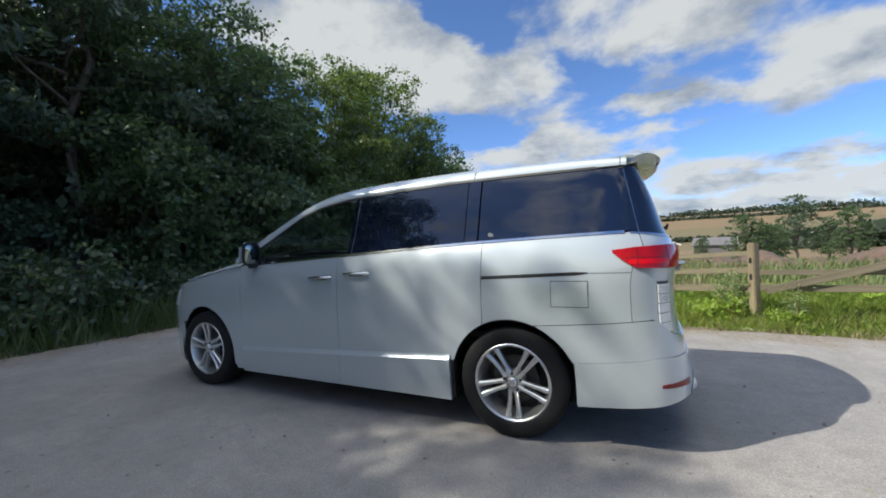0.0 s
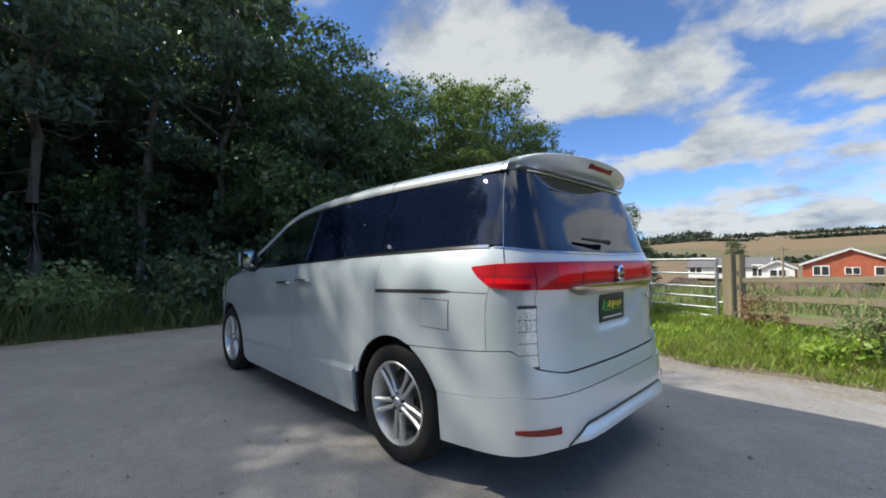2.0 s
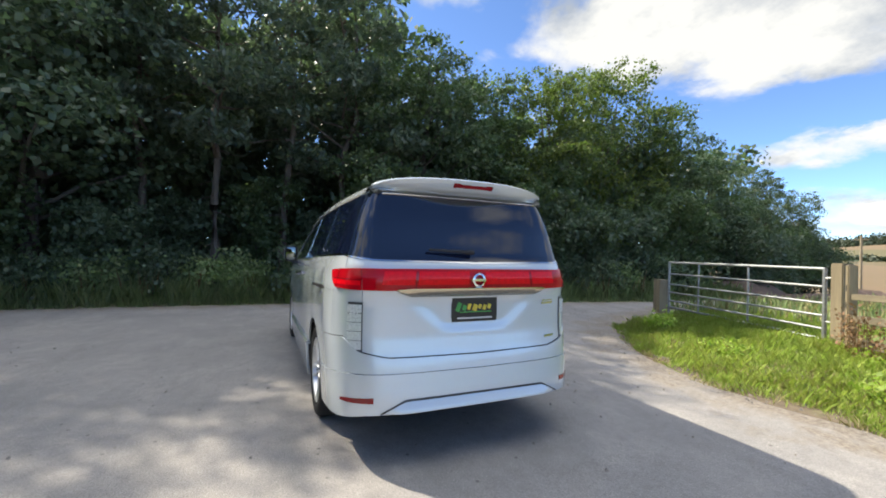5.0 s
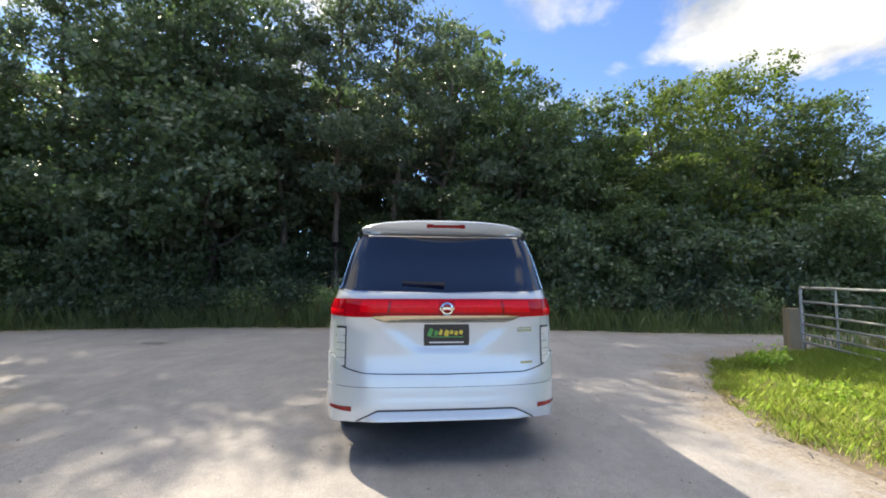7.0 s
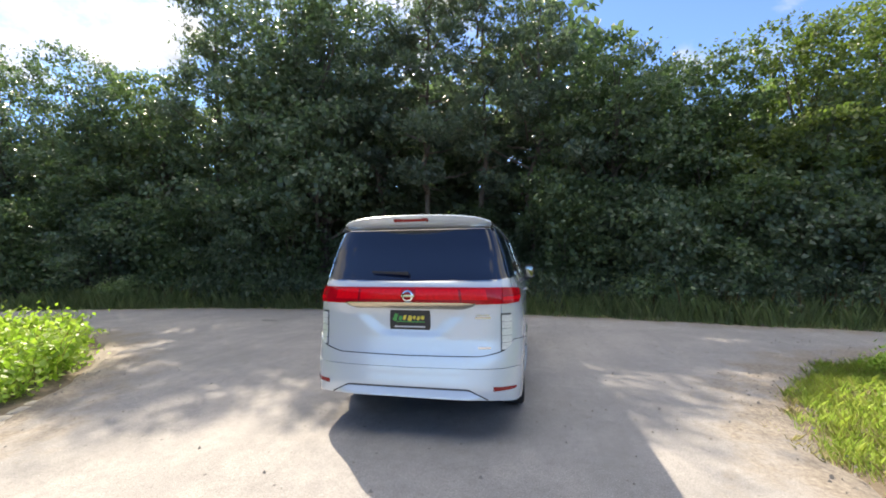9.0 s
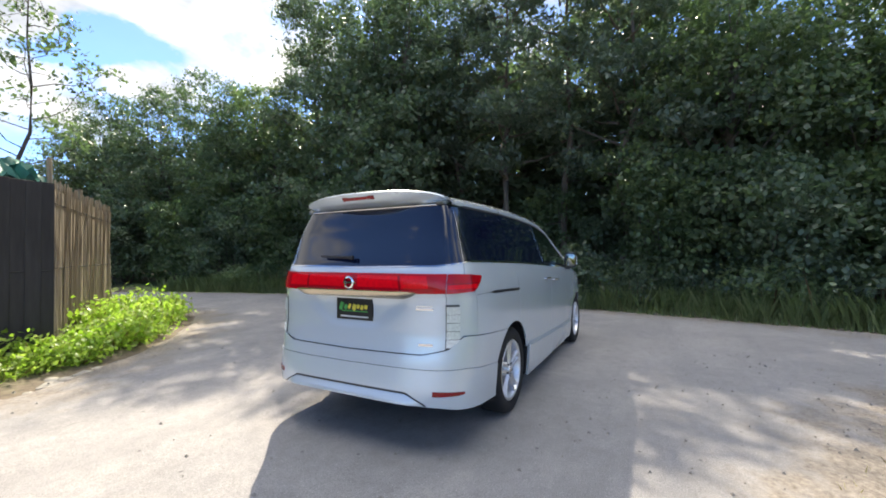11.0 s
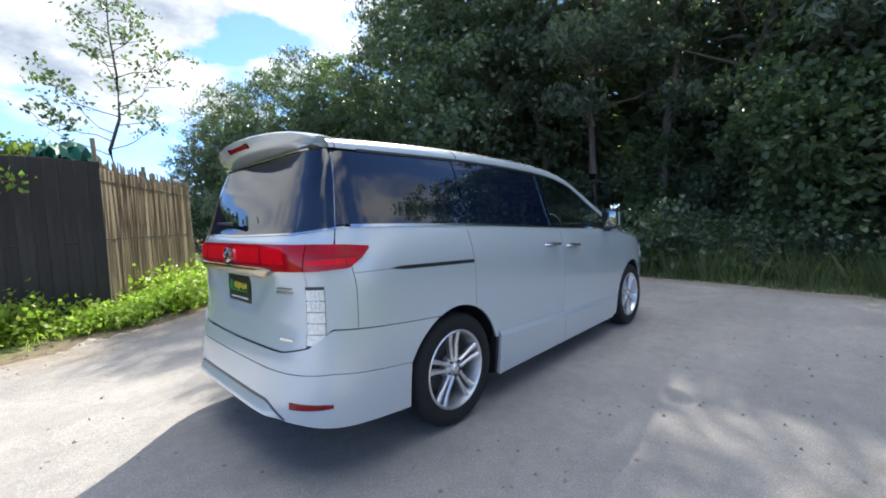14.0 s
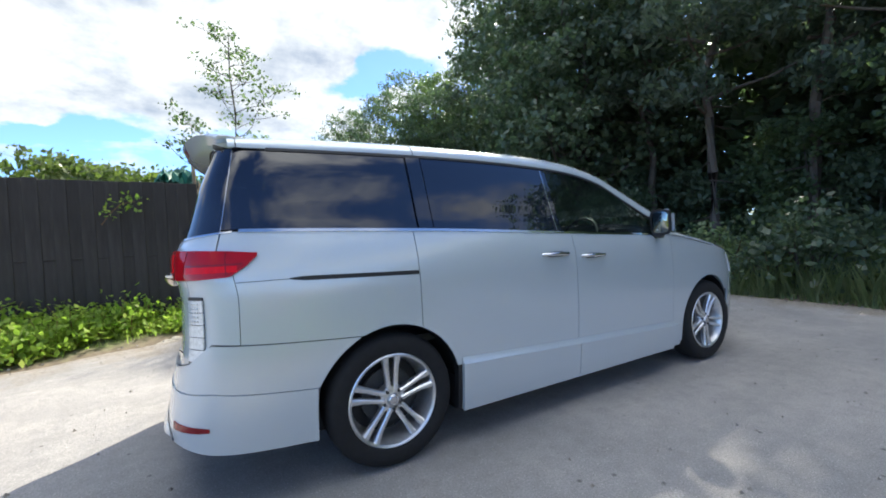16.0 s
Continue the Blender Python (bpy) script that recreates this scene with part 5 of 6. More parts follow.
def blades(name, xy, low, high, material, label, rng, thick=0.008, lean=0.35, heads=None):
    """Grass: one mesh of bent tapering blades."""
    n = len(xy)
    z = ground_height(xy[:, 0], xy[:, 1]) - 0.015
    a = rng.uniform(0, 2 * math.pi, n)
    h = rng.uniform(low, high, n) * rng.uniform(0.6, 1.0, n)
    w = thick * rng.uniform(0.6, 1.5, n)
    tilt = rng.uniform(0.1, 1.0, n) * lean * h
    side = np.stack([np.cos(a), np.sin(a), np.zeros(n)], 1)
    out = np.stack([-np.sin(a), np.cos(a), np.zeros(n)], 1)
    base = np.stack([xy[:, 0], xy[:, 1], z], 1)
    mid = base + out * (tilt * 0.35)[:, None] + np.stack([0 * h, 0 * h, h * 0.55], 1)
    tip = base + out * tilt[:, None] + np.stack([0 * h, 0 * h, h], 1)
    v = np.stack([base - side * w[:, None], base + side * w[:, None], mid + side * (w * 0.8)[:, None], tip, mid - side * (w * 0.8)[:, None]], 1).reshape(-1, 3)
    me = bpy.data.meshes.new(name)
    me.vertices.add(5 * n)
    me.vertices.foreach_set("co", v.astype(np.float32).ravel())
    me.loops.add(5 * n)
    me.loops.foreach_set("vertex_index", np.arange(5 * n, dtype=np.int32))
    me.polygons.add(n)
    me.polygons.foreach_set("loop_start", np.arange(0, 5 * n, 5, dtype=np.int32))
    me.update(calc_edges=True)
    me.materials.append(material)
    return tagged(new(name, me), label, "grass", kind="stuff")


def scatter(n, x0, x1, y0, y1, near, far, rng, tufts=0):
    """Places within a box whose distance from the road lies between near and far."""
    if tufts:
        c = np.stack([rng.uniform(x0, x1, tufts), rng.uniform(y0, y1, tufts)], 1)
        p = c[rng.integers(tufts, size=n)] + rng.normal(size=(n, 2)) * 0.07
    else:
        p = np.stack([rng.uniform(x0, x1, n), rng.uniform(y0, y1, n)], 1)
    d = road_distance(p[:, 0], p[:, 1]) + 0.10 * wob(p[:, 0], p[:, 1], 2.6, 7.0) + 0.10 * wob(p[:, 0], p[:, 1], 6.1, 3.0)
    return p[(d > near) & (d < far)]


rng = np.random.default_rng(9)
blades("verge_grass", scatter(120000, -4.5, 6.5, 2.7, 9.0, 0.14, 3.4, rng, 7000), 0.04, 0.17, GRASS, "bright green unmown grass on the verge by the gate", rng, 0.0018, 0.8)
blades("verge_grass", scatter(46000, -4.5, 6.5, 2.7, 7.0, 0.25, 3.0, rng, 1100), 0.05, 0.19, GRASS_SUN, "yellow-green grass tufts on the verge by the gate, sunlight in their colour", rng, 0.0018, 0.7)
blades("dead_grass", scatter(46000, -4.5, 6.5, 2.7, 9.0, -0.02, 1.3, rng, 1500), 0.03, 0.13, STRAW, "pale dead grass along the verge's edge", rng, 0.003, 1.1)
blades("verge_grass", scatter(20000, -4.5, 6.5, 2.7, 9.0, 0.0, 3.4, rng), 0.03, 0.11, GRASS, "short turf at the verge's edge", rng, 0.004, 0.6)
blades("verge_grass", scatter(22000, -5, 9.0, -10, -2.8, 0.48, 2.2, rng, 1800), 0.06, 0.26, GRASS, "bright green grass below the fence", rng, 0.0035, 0.6)
blades("long_grass", scatter(80000, -10.5, -4.5, -15, 14, 0.05, 2.3, rng, 5200), 0.20, 0.75, GRASS_SHADE, "long grey-green grass along the wood's edge, with shade in its colour", rng, 0.0042, 0.5)
blades("long_grass", scatter(36000, -10.5, -4.5, -15, 14, 0.0, 1.0, rng), 0.05, 0.22, GRASS_SHADE, "short grey-green grass along the wood's edge, with shade in its colour", rng, 0.008, 0.5)
blades("rough_grass", np.stack([rng.uniform(-4, 14, 10000), 8 + 16 * rng.random(10000) ** 1.4], 1), 0.15, 0.55, GRASS_SHADE, "rough tufted grass in the near field", rng, 0.012, 0.5)
blades("rough_grass", np.stack([rng.uniform(-4, 14, 6000), 8 + 16 * rng.random(6000) ** 1.4], 1), 0.15, 0.5, STRAW, "pale dry grass in the near field", rng, 0.009, 0.6)
blades("seed_grass", scatter(2600, -10, -4.5, -12, 10, 0.5, 2.2, rng, 500), 0.6, 1.05, DRY, "pale seeding grass stalks along the wood's edge", rng, 0.004, 0.25)


def weed_patch(x, y, tall, wide, leaves, material, seed, size=0.075):
    """A leafy weed clump: stalks with broad leaves."""
    r = np.random.default_rng(seed)
    w = new("weed_clump")
    paths, pts = [], []
    for k in range(9):
        a, q = r.uniform(0, 6.28), wide * math.sqrt(r.random())
        top = (q * math.cos(a), q * math.sin(a), tall * r.uniform(0.5, 1.0))
        paths.append((bent((top[0] * 0.6, top[1] * 0.6, 0), top, r, 4), 0.006, 0.002))
        m = leaves // 9
        t = r.random(m) ** 0.7
        pts.append(np.array(top) * np.stack([0.6 + 0.4 * t, 0.6 + 0.4 * t, t], 1) + r.normal(size=(m, 3)) * np.array([0.085, 0.085, 0.035]))
    tagged(part("stalk", limb_mesh(paths), DRY, w), kind="stuff")
    p = np.concatenate(pts)
    p[:, 2] = np.maximum(p[:, 2], 0.03)
    leaf_object("leaves", p, size, material, w, r, 0.6, 0.8)
    return w


WEEDS = [weed_patch(0, 0, 0.30, 0.32, 460, WEED, 51, 0.06), weed_patch(0, 0, 0.42, 0.30, 480, WEED, 52, 0.066), weed_patch(0, 0, 0.22, 0.34, 440, WEED, 53, 0.048)]
for w in WEEDS:
    tagged(w, "leafy bright green weeds growing on the verge", "weeds", "verge weeds")
rng = np.random.default_rng(17)
for p in scatter(700, -4.0, 7.0, -9.0, -2.8, 0.50, 1.65, rng)[:150]:
    put(WEEDS[int(rng.integers(3))], p[0], p[1], rng.uniform(0, 360), rng.uniform(0.95, 1.55))
for p in scatter(300, -3.6, 4.5, 2.9, 7.2, 0.6, 2.6, rng)[:7]:
    put(WEEDS[int(rng.integers(3))], p[0], p[1], rng.uniform(0, 360), rng.uniform(0.6, 1.15))
docks = weed_patch(0, 0, 0.75, 0.16, 220, DRY, 54, 0.05)
tagged(docks, "rust-brown seeding dock plant by the fence post", "weeds", "dock plants")
for x, y, s in ((0.95, 5.3, 0.95), (0.75, 5.55, 0.8), (1.2, 5.05, 0.7)):
    put(docks, x, y, rng.uniform(0, 360), s)
thistle = weed_patch(0, 0, 0.85, 0.22, 420, GRASS_SHADE, 55, 0.055)
tagged(thistle, "tall green thistle on the verge by the fence", "weeds", "verge weeds")
for x, y, s in ((2.0, 4.0, 0.85), (1.85, 4.15, 0.7), (2.6, 3.75, 0.6)):
    put(thistle, x, y, rng.uniform(0, 360), s)

# ---- field gate, post-and-rail fence ----
gate = new("field_gate")
gate_l, gate_r = Vector((-3.05, 7.25, 0)), Vector((0.22, 6.15, 0))
along = (gate_r - gate_l).normalized()
for k, z in enumerate((1.21, 0.95, 0.71, 0.53, 0.34, 0.19)):
    r = 0.024 if k in (0, 5) else 0.019
    part("rail", bm_tube([gate_l + Vector((0, 0, z)), gate_r + Vector((0, 0, z))], r, 10), GALV, gate)
for t, r in ((0.0, 0.026), (0.27, 0.016), (0.62, 0.016), (1.0, 0.028)):
    p = gate_l.lerp(gate_r, t)
    part("upright", bm_tube([p + Vector((0, 0, 0.18)), p + Vector((0, 0, 1.22))], r, 10), GALV, gate)
p = gate_r
for z in (0.45, 1.08):
    part("hinge", bm_tube([p + Vector((0, 0, z)), p + along * 0.16 + Vector((0, 0, z))], 0.014, 8), GALV, gate)
tagged(gate, "galvanised tubular steel field gate, closed, between wooden posts", "gate")
gate.location.z = -0.02
p = gate_l
part("latch_foot", bm_tube([p + Vector((0, 0, 0.02)), p + Vector((0, 0, 0.36))], 0.018, 8), GALV, gate)


def post(name, x, y, tall, thick, label, turn=0.0, holes=()):
    z = float(ground_height(x, y)) - 0.1
    ob = new(name)
    body = bm_box((thick, thick, tall), (0, 0, tall / 2), 0.012, 2)
    part("shaft", body, POSTWOOD, ob)
    for hz in holes:
        part("mortise", bm_box((thick * 0.45, thick + 0.004, 0.09), (0, 0, hz - z), 0.004), BLACK, ob)
    ob.matrix_basis = pose(x, y, z, 0, 0, turn)
    return tagged(ob, label, "fence post", "field fence")


post("gate_post", 0.42, 6.12, 1.26, 0.17, "thick weathered wooden gate post at the field gate", -20)
post("fence_post", 0.62, 5.86, 1.25, 0.10, "weathered wooden fence post with mortise holes", -53, (0.72, 0.95))
post("gate_post", -3.35, 7.40, 0.92, 0.26, "short stout wooden gate post beside the verge", -20)
post("fence_post", 2.24, 3.95, 1.16, 0.11, "weathered wooden fence post with mortise holes", -53, (0.62, 0.86))
post("fence_post", 4.6, 3.75, 1.16, 0.11, "weathered wooden fence post with mortise holes", 0, (0.62, 0.86))
post("fence_post", 7.4, 3.8, 1.16, 0.11, "weathered wooden fence post with mortise holes", 0, (0.62, 0.86))


def rail(a, b, tall, label):
    a, b = Vector(a), Vector(b)
    d = b - a
    bm = bm_box((d.length, 0.04, tall), (0, 0, 0), 0.006, 2)
    ob = part("fence_rail", bm, RAILWOOD, None)
    ob.matrix_basis = Matrix.Translation((a + b) / 2) @ d.to_track_quat("X", "Z").to_matrix().to_4x4()
    return tagged(ob, label, "fence rail", "field fence")


for a, b, t in (
    ((0.66, 5.80, 0.26), (2.20, 4.0, 0.44), 0.10), ((0.66, 5.80, 0.56), (2.20, 4.0, 0.71), 0.09), ((0.66, 5.80, 0.84), (2.20, 4.0, 0.96), 0.08),
    ((2.28, 3.95, 0.46), (4.56, 3.75, 0.46), 0.09), ((2.36, 3.88, 0.42), (4.52, 3.70, 1.05), 0.10), ((4.64, 3.75, 0.45), (7.36, 3.8, 0.45), 0.09), ((4.64, 3.75, 0.85), (7.36, 3.8, 0.85), 0.09),
    ((2.28, 3.95, 0.68), (4.56, 3.76, 0.68), 0.07),
):
    rail(a, b, t, "weathered grey-brown wooden fence rail between posts")

# ---- screen fence by the lane: dark boards, then reed canes ----
corner, dark_end, cane_end = Vector((1.0, -4.95, 0)), Vector((9.0, -3.75, 0)), Vector((-0.85, -7.95, 0))
dark = new("board_fence")
d = dark_end - corner
n = 56
board = None
rng = np.random.default_rng(23)
back = math.degrees(math.atan2(d.y, d.x))
for k in range(n):
    p = corner + d * ((k + 0.5) / n)
    if board is None:
        me = part("board", bm_box((d.length / n + 0.012, 0.022, 2.28), (0, 0, 1.14), 0.004, 1), DARKBOARD, dark, shade=False).data
        board = dark.children[0]
        ob = board
    else:
        ob = new("board", me)
        ob.parent = dark
    ob.matrix_basis = pose(p.x, p.y + 0.012 * (k % 2), rng.normal() * 0.008, 0, rng.normal() * 0.12, back)
for z in (0.5, 1.15, 1.95):
    a, b = corner + Vector((0, -0.04, z)), dark_end + Vector((0, -0.04, z))
    part("cross_rail", bm_tube([a, b], 0.03, 4), DARKBOARD, dark)
for z in (1.15,):
    part("batten", bm_tube([corner + Vector((0.05, 0.02, z)), dark_end + Vector((0, 0.02, z))], 0.009, 6), DARKBOARD, dark)
tagged(dark, "tall black-stained close-board fence beside the weedy verge", "fence")
cane_fence = new("reed_fence")
d = cane_end - corner
n = 190
shared = [part("cane", bm_tube([(0, 0, 0), (0.004, 0.003, 1.1), (0, 0, h)], [r, r * 1.05, r * 0.8], 6), CANE, cane_fence).data for h, r in ((2.30, 0.011), (2.24, 0.009), (2.33, 0.012), (2.20, 0.010))]
firsts = list(cane_fence.children)
for k in range(n):
    p = corner + d * ((k + 0.5) / n) + Vector((0, 0, 0.0))
    ob = firsts[k] if k < 4 else new("cane", shared[int(rng.integers(4))])
    ob.parent = cane_fence
    ob.matrix_basis = pose(p.x + rng.normal() * 0.006, p.y + rng.normal() * 0.006, rng.normal() * 0.015, rng.normal() * 0.6, rng.normal() * 0.6, rng.uniform(0, 360))
part("reed_backing", bm_box((d.length, 0.012, 2.2), (corner + d / 2) + Vector((-0.03, 0.0, 1.1)) + Vector((0.02, -0.012, 0)), 0.0, turn=pose(0, 0, 0, 0, 0, math.degrees(math.atan2(d.y, d.x)))), CANE, cane_fence)
side = Vector((d.y, -d.x, 0)).normalized()
if side.x < 0:
    side = -side
for z in (0.35, 1.18, 2.02):
    part("binding_wire", bm_tube([corner - side * 0.016 + Vector((0, 0, z)), cane_end - side * 0.016 + Vector((0, 0, z))], 0.006, 5), DARKBOARD, cane_fence)
tagged(cane_fence, "pale split-reed screen fence bound with wire", "fence")
for t, tall in ((0.0, 2.62), (0.42, 2.42), (0.78, 2.40), (1.0, 2.30)):
    p = corner + d * t + Vector((-0.05, -0.06, 0))
    ob = new("fence_stake")
    part("shaft", bm_tube([(0, 0, -0.1), (0.01, 0, tall)], 0.03, 7), POSTWOOD, ob)
    ob.matrix_basis = pose(p.x, p.y, 0, 0, 1.5, 0)
    tagged(ob, "thin wooden stake behind the reed fence", "fence post", "reed fence stakes")

# things behind the screen fence
def tarpaulin():
    bm = bmesh.new()
    r = np.random.default_rng(61)
    rows = []
    for i in range(16):
        row = []
        for j in range(10):
            u, v = i / 15, j / 9
            row.append((-0.33 + 0.66 * u, -0.35 + 0.7 * v + 0.05 * r.normal(), 0.30 * math.sin(math.pi * (0.1 + 0.85 * u)) * math.sin(math.pi * v) + 0.05 * r.normal() + 0.08 * u))
        rows.append(row)
    ob = part("tarpaulin", bm_grid(rows), TARP, None)
    return ob


# a stack of crates carries the tarpaulin
crate = new("wooden_crate")
part("box", bm_box((0.62, 0.75, 2.28), (0, 0, 1.14), 0.02), DARKBOARD, crate)
crate.matrix_basis = pose(1.28, -5.65, 0.05, 0, 0, 15)
tagged(crate, "dark wooden crate stack behind the board fence", "crate")
tarp = tarpaulin()
tarp.matrix_basis = pose(1.28, -5.65, 2.30, 0, 0, 15)
tagged(tarp, "crumpled green tarpaulin on top of the crates", "tarpaulin")
hedge = shrub(34, 3.6, 1.8, 6000, LEAF_B, 0.12)
tagged(hedge, "yellow-green hedge shrub behind the board fence", "shrub", "garden hedge")
for x, y, k in ((2.3, -7.0, 0.80), (3.4, -7.6, 0.88), (5.2, -7.0, 0.76), (7.0, -6.4, 0.80), (2.3, -8.8, 0.90), (1.3, -10.4, 0.92), (0.6, -12.0, 0.92), (3.9, -10.0, 0.98)):
    put(hedge, x, y, x * 50, k)


def sapling():
    """A thin forked tree: bare stem, arching limbs, leaves in loose tufts at the twigs' ends."""
    r = np.random.default_rng(71)
    t = new("young_tree")
    main = [(0, 0, 0), (0.03, 0, 1.4), (-0.02, 0.03, 2.5), (0.05, 0.0, 3.0), (-0.16, 0.05, 3.7), (-0.20, 0.02, 4.6), (-0.10, 0.05, 5.5), (-0.16, 0.0, 6.6)]
    paths, tips = [(main, 0.055, 0.010)], []
    for k in range(17):
        z = 2.9 + 3.5 * (k / 17) ** 1.15
        a = k * 2.4 + r.normal() * 0.3
        q = (1.62 - 0.36 * (z - 2.9)) * r.uniform(0.55, 1.05)
        stem = np.array((np.interp(z, [p[2] for p in main], [p[0] for p in main]), 0.02, z))
        end = stem + np.array((q * math.cos(a), q * math.sin(a), q * 0.55))
        knee = stem + np.array((q * 0.55 * math.cos(a), q * 0.55 * math.sin(a), q * 0.12 + 0.05))
        paths.append(([tuple(stem), tuple((stem + knee) / 2 + r.normal(size=3) * 0.03), tuple(knee), tuple((knee + end) / 2 + r.normal(size=3) * 0.05), tuple(end)], 0.012, 0.004))
        tips.append(tuple(end))
        for _ in range(4):
            f = r.uniform(0.1, 1.0)
            b = knee + (end - knee) * f
            e = b + np.array((r.normal() * 0.26, r.normal() * 0.26, 0.05 + abs(r.normal()) * 0.20))
            paths.append((bent(b, e, r, 3), 0.008, 0.003))
            tips.append(tuple(e))
    part("trunk", limb_mesh(paths), BARK, t)
    pts = np.array(tips).repeat(18, 0) + r.normal(size=(len(tips) * 18, 3)) * np.array((0.12, 0.12, 0.07))
    leaf_object("leaves", pts, 0.095, LEAF_A, t, r, 0.6)
    return t


young = sapling()
young.matrix_basis = pose(0.35, -8.5, 0.0, 0, 0, 20)
tagged(young, "slender young tree with sparse leaves behind the fence", "tree")

# a trailing shoot over the dark fence
shoot = new("climbing_shoot")
r = np.random.default_rng(81)
line = [(2.20, -4.67, 1.62), (2.08, -4.66, 1.80), (1.95, -4.66, 1.93), (1.80, -4.70, 1.97)]
part("stem", bm_tube(line, 0.005, 5), DRY, shoot)
pts = np.array(line[1:]).repeat(14, 0) + r.normal(size=(42, 3)) * np.array([0.09, 0.03, 0.07])
leaf_object("leaves", pts, 0.075, WEED, shoot, r, 0.6)
tagged(shoot, "bright green climbing shoot on the dark boards", "plant")

# stones along the verge
def stone(seed, size):
    bm = bmesh.new()
    bmesh.ops.create_icosphere(bm, subdivisions=2, radius=1.0)
    for v in bm.verts:
        v.co *= 1 + 0.25 * noise.noise(v.co * 1.3 + Vector((seed, 0, 0)))
        v.co = Vector((v.co.x * size, v.co.y * size * 0.75, v.co.z * size * 0.5))
    return part("stone", bm, STONE, None)


rocks = [stone(1.0, 0.11), stone(4.0, 0.08), stone(9.0, 0.06)]
for rk in rocks:
    tagged(rk, "pale lump of broken stone at the road's edge", "stone", "verge stones")
rng = np.random.default_rng(29)
for x, y, k, s in ((1.42, -3.72, 0, 1.25), (1.25, -3.86, 1, 1.3), (1.05, -3.95, 0, 1.1), (1.34, -3.95, 0, 0.9), (1.18, -3.72, 1, 0.9), (0.85, -4.12, 1, 1.0), (1.62, -3.62, 1, 0.9), (0.7, -4.15, 2, 1.1), (1.85, -3.55, 2, 1.2), (2.2, -3.42, 1, 0.8), (-1.0, 3.75, 2, 0.9), (-0.4, 3.45, 2, 0.7), (-2.68, -1.37, 2, 0.45), (-0.6, 2.7, 2, 0.3), (0.4, 2.5, 2, 0.28), (-1.6, 2.9, 2, 0.32)):
    put(rocks[k], x, y, rng.uniform(0, 360), s)

# loose grit and clods at the road edges
n = 14000
p = np.stack([rng.uniform(-7, 7, n), rng.uniform(-8, 8, n)], 1)
dd = road_distance(p[:, 0], p[:, 1])
loose = rng.random(n) < np.where((p[:, 1] > 1.2) & (p[:, 0] > -4), 0.34, 0.10)
p = p[((dd > -0.55) & (dd < 0.25) & (rng.random(n) < 0.75)) | ((dd < 0) & loose)]
verts, faces = [], []
for x, y in p:
    s = 0.004 + 0.018 * rng.random() ** 2.2
    z = max(float(ground_height(x, y)) + 0.01, 0.0)
    b = len(verts)
    a = rng.uniform(0, 6.28)
    for q in range(3):
        verts.append((x + s * math.cos(a + 2.1 * q), y + s * math.sin(a + 2.1 * q), z - 0.004))
    verts.append((x, y, z + s * 0.8))
    faces += [(b, b + 1, b + 3), (b + 1, b + 2, b + 3), (b + 2, b, b + 3)]
tagged(link_mesh("loose_grit", verts, faces, GRIT), "loose stones and dirt along the road's edges", "grit", kind="stuff")

# ---- far away: bungalows, trees, woods, pole ----
def house(name, wide, deep, wall, roof, mat, x, y, z, turn, windows, label):
    ob = new(name)
    bm = bmesh.new()
    a, b = wide / 2, deep / 2
    pts = [(-a, -b, 0), (a, -b, 0), (a, -b, wall), (0, -b, roof), (-a, -b, wall)]
    f = [bm.verts.new(p) for p in pts]
    g = [bm.verts.new((p[0], b, p[2])) for p in pts]
    bm.faces.new(f)
    bm.faces.new(g[::-1])
    for i, j in ((0, 4), (1, 2)):
        bm.faces.new((f[i], f[j], g[j], g[i]))
    part("wall", bm, mat, ob, shade=False)
    for s in (-1, 1):
        q = math.atan2(roof - wall, a)
        slab = bm_box((a / math.cos(q) + 0.5, deep + 0.7, 0.14), (s * (a / 2 + 0.12), 0, (wall + roof) / 2 + 0.04), 0.0, turn=pose(0, 0, 0, 0, s * math.degrees(q), 0))
        part("roof", slab, SLATE, ob, shade=False)
        barge = bm_box((a / math.cos(q) + 0.5, 0.06, 0.22), (s * (a / 2 + 0.12), -b - 0.36, (wall + roof) / 2), 0.0, turn=pose(0, 0, 0, 0, s * math.degrees(q), 0))
        part("barge_board", barge, RENDER, ob, shade=False)
    for wx, wz, ww, wh, face in windows:
        at = (wx, -b - 0.03, wz) if face == "front" else (a * face, wx, wz)
        size = (ww, 0.10, wh) if face == "front" else (0.10, ww, wh)
        fr = part("window", bm_box(size, at), RENDER, ob, shade=False)
        for k in (-1, 1):
            o = (at[0] + k * ww * 0.24, at[1] - 0.03, at[2]) if face == "front" else (at[0] + 0.03 * face, at[1] + k * ww * 0.24, at[2])
            sz = (ww * 0.38, 0.08, wh * 0.8) if face == "front" else (0.08, ww * 0.38, wh * 0.8)
            part("pane", bm_box(sz, o), PANE, fr, shade=False)
    ob.matrix_basis = pose(x, y, z, 0, 0, turn)
    return tagged(ob, label, "house")


def base(x, y):
    return float(ground_height(x, y))


house("bungalow", 9.5, 13, 2.0, 4.0, BRICK, 1.2, 79, base(1.2, 79) - 0.1 + 0.9, 4, [(-2.9, 1.15, 1.7, 1.4, "front"), (0.1, 1.15, 1.5, 1.0, "front"), (3.0, 1.15, 1.9, 1.2, "front")], "red brick bungalow with white windows and a grey roof")
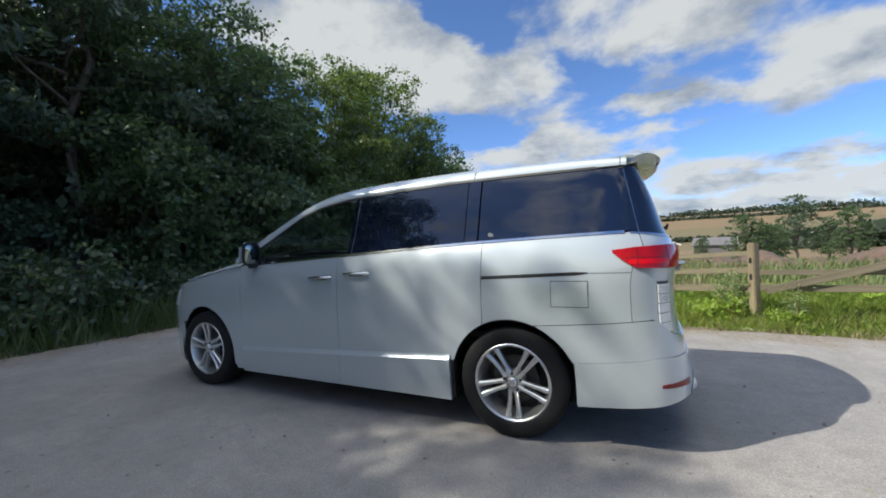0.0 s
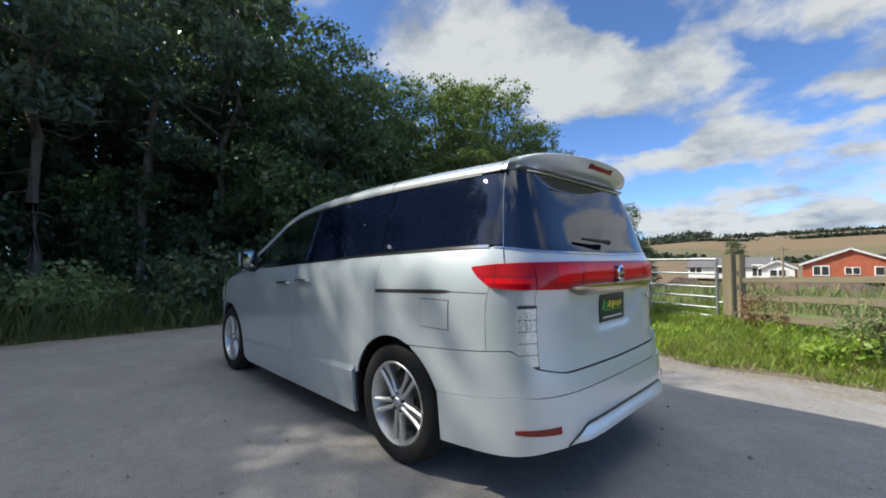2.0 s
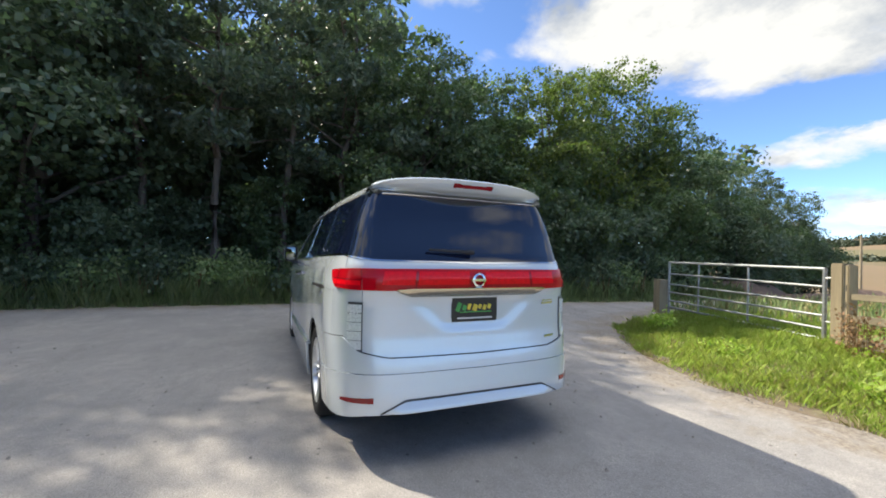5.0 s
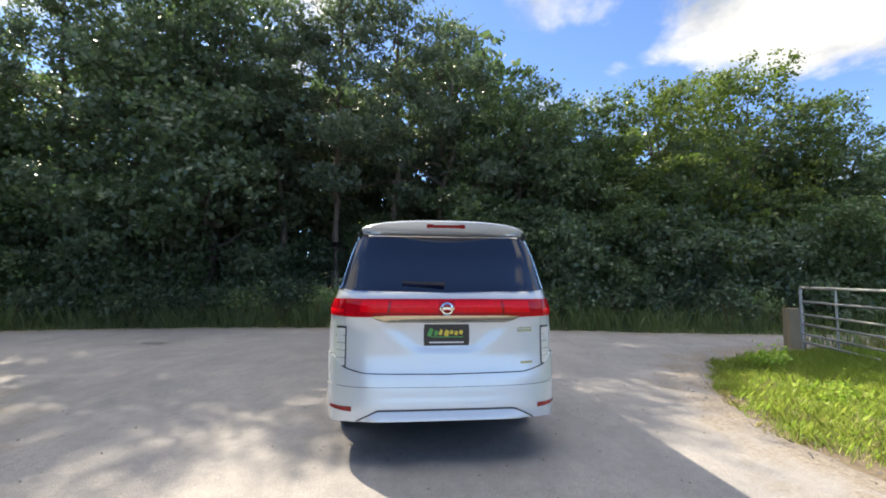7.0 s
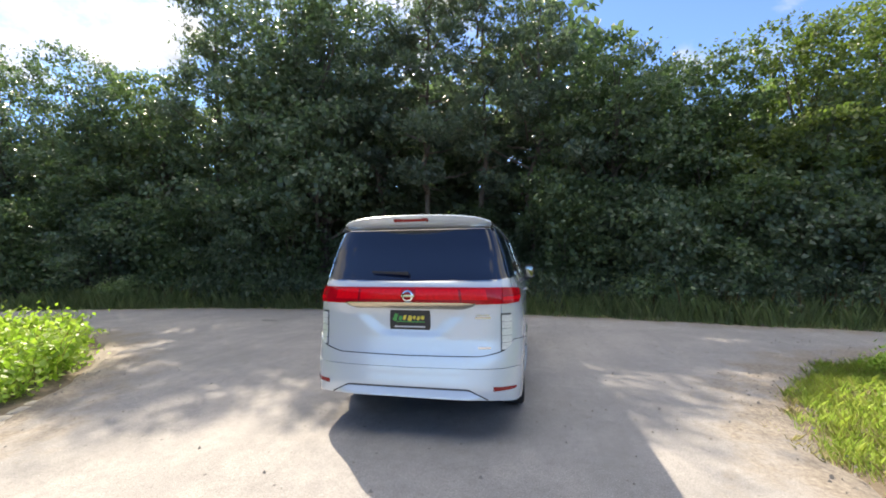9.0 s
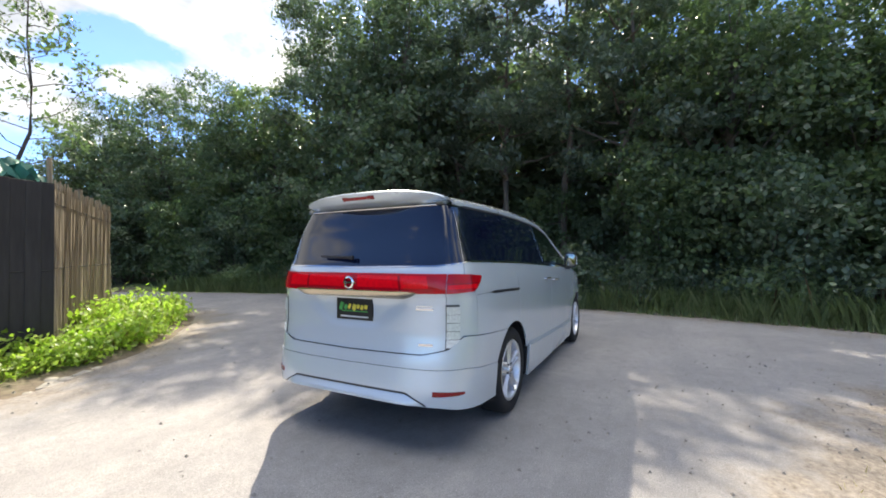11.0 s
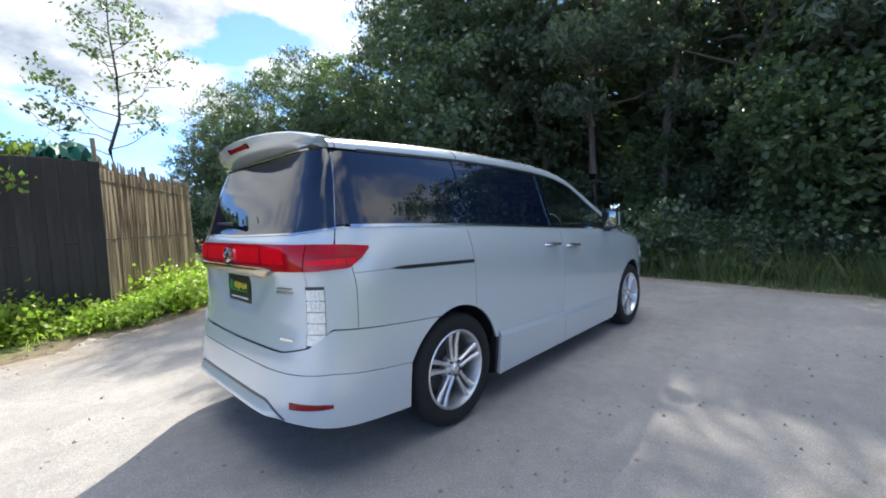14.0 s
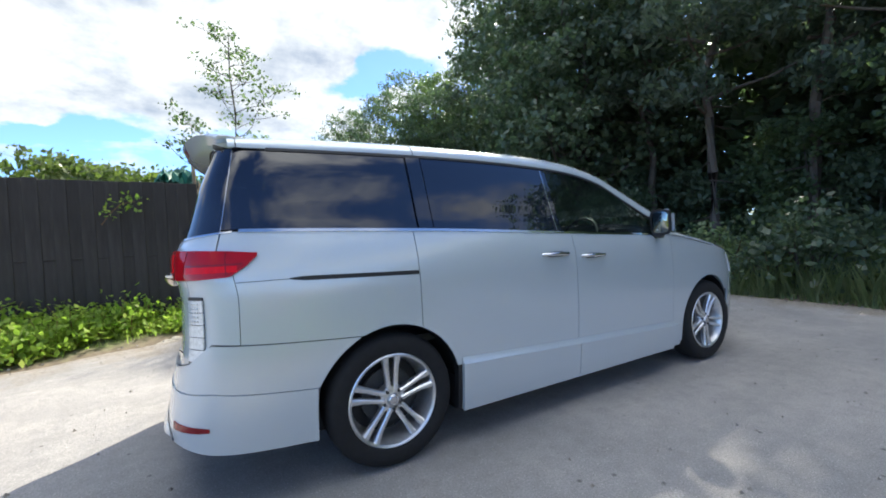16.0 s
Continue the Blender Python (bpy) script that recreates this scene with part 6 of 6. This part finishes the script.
house("bungalow", 9.0, 10.2, 1.7, 3.15, RENDER, -12.4, 78, base(-12.4, 78) - 0.1 + 0.75, 92, [(-2.5, 1.2, 2.2, 1.2, "front"), (2.5, 1.2, 1.8, 1.2, "front"), (0, 1.2, 2.4, 1.1, -1), (4, 1.2, 1.8, 1.1, -1), (-4, 1.2, 1.4, 1.9, -1)], "white rendered bungalow with a long grey roof")
house("garage", 3.7, 5.5, 1.6, 2.55, RENDER, -5.9, 75.5, base(-5.9, 75.5) + 0.72, 2, [(0, 0.85, 2.0, 1.0, "front")], "small white gabled garage beside the bungalow")
house("cottage", 7, 9, 2.6, 4.6, RENDER, -17, -56, base(-17, -56), 20, [(-1.5, 1.5, 1.2, 1.2, "front"), (1.5, 1.5, 1.2, 1.2, "front")], "white cottage far beyond the reed fence")
house("shed", 9, 6, 2.4, 3.6, SLATE, 13, 84, base(13, 84), 80, [(0, 1.2, 2.0, 1.0, "front")], "grey farm shed beyond the field")
for x, y, k, s in ((12.1, 56, 0, 0.74), (14.6, 58, 2, 0.62), (20.5, 69, 3, 0.98), (23.0, 66, 1, 0.62), (20.7, 53.5, 0, 0.74), (25.5, 55, 2, 0.5), (-16.5, 106, 0, 0.88), (9.6, 72, 2, 0.45), (30, 60, 0, 0.7), (36, 64, 1, 0.7), (17, 64, 2, 0.6), (-8.6, 27, 1, 0.28), (-22, 120, 2, 0.4)):
    tagged(put(FAR_TREES[k % 2], x, y, x * 37 + y, s), "round green field tree beyond the gate", "tree", "field trees")


def telegraph_pole(x, y, tall):
    ob = new("telegraph_pole")
    z = base(x, y)
    part("shaft", bm_tube([(0, 0, 0), (0, 0, tall)], [0.14, 0.10], 8), POSTWOOD, ob)
    part("crossarm", bm_box((1.2, 0.1, 0.1), (0, 0, tall - 0.4)), POSTWOOD, ob)
    ob.matrix_basis = pose(x, y, z, 0, 0, 20)
    return tagged(ob, "wooden telegraph pole in the field", "pole")


telegraph_pole(-17.5, 56, 6.0)
telegraph_pole(-4.2, 62, 5.2)

# hedgerows and woods on the far hills
rng = np.random.default_rng(37)
pts = []
for ax, ay, bx, by, n, tall, deep in ((-330, 520, -120, 560, 3600, 9, 26), (-100, 560, 40, 590, 900, 5, 8), (40, 570, 220, 560, 1600, 8, 14), (-30, 420, 160, 400, 700, 1.6, 3), (-160, 215, 60, 190, 700, 0.8, 2), (30, 130, 140, 110, 1300, 4.5, 8), (-260, 400, -60, 430, 900, 1.4, 3), (140, 300, 300, 260, 1500, 9, 16)):
    t = rng.random(n)
    x, y = ax + (bx - ax) * t + rng.normal(size=n) * 2, ay + (by - ay) * t + rng.normal(size=n) * deep * 0.5
    top = tall * (0.6 + 0.4 * np.sin(t * 37) * np.cos(t * 91))
    pts.append(np.stack([x, y, ground_height(x, y) + rng.random(n) * top + 0.5], 1))
far_leaves = leaf_object("far_woods", np.concatenate(pts).repeat(3, 0) + rng.normal(size=(3 * sum(len(q) for q in pts), 3)) * np.array([2.6, 2.6, 0.6]), 2.1, FARLEAF, None, rng, 0.9)
tagged(far_leaves, "dark woods and hedgerows on the distant hills", "woods", kind="stuff")
# rough heap of soil and stubble ridges in the near field
rng = np.random.default_rng(43)
rows = []
for u in np.linspace(-7, 26, 90):
    row = []
    for v in np.linspace(-1, 1, 9):
        y = 15.5 + v * 2.6 + 0.02 * u
        h = max(0, 1 - v * v) * (0.40 + 0.16 * math.sin(u * 1.7) + 0.12 * math.sin(u * 4.1)) + 0.07 * rng.normal() * (abs(v) < 0.9)
        row.append((u, y, base(u, y) - 0.05 + h))
    rows.append(row)
SOIL = plain("dug_soil", (0.13, 0.085, 0.062), 0.95, 0.0, 6, 0.35, 0.6)
heap = part("soil_bank", bm_grid(rows), SOIL, None)
tagged(heap, "long bank of dug brown soil in the near field", "soil bank", kind="structure")

# a darker mended patch in the far lane
rows = []
for u in np.linspace(0, 1, 14):
    c = 0.13 * math.sin(math.pi * u) ** 0.5
    rows.append([(-4.65 + 0.10 * u + q * c, -5.45 + 0.55 * u, 0.010 + 0.002 * math.sin(9 * u)) for q in (-1, -0.6, -0.2, 0.2, 0.6, 1)])
TAR = plain("fresh_tar", (0.17, 0.162, 0.155), 0.85, 0.0, 40, 0.3, 0.4)
tagged(part("road_patch", bm_grid(rows), TAR, None), "dark mended tar patch in the road", "road patch", kind="structure")
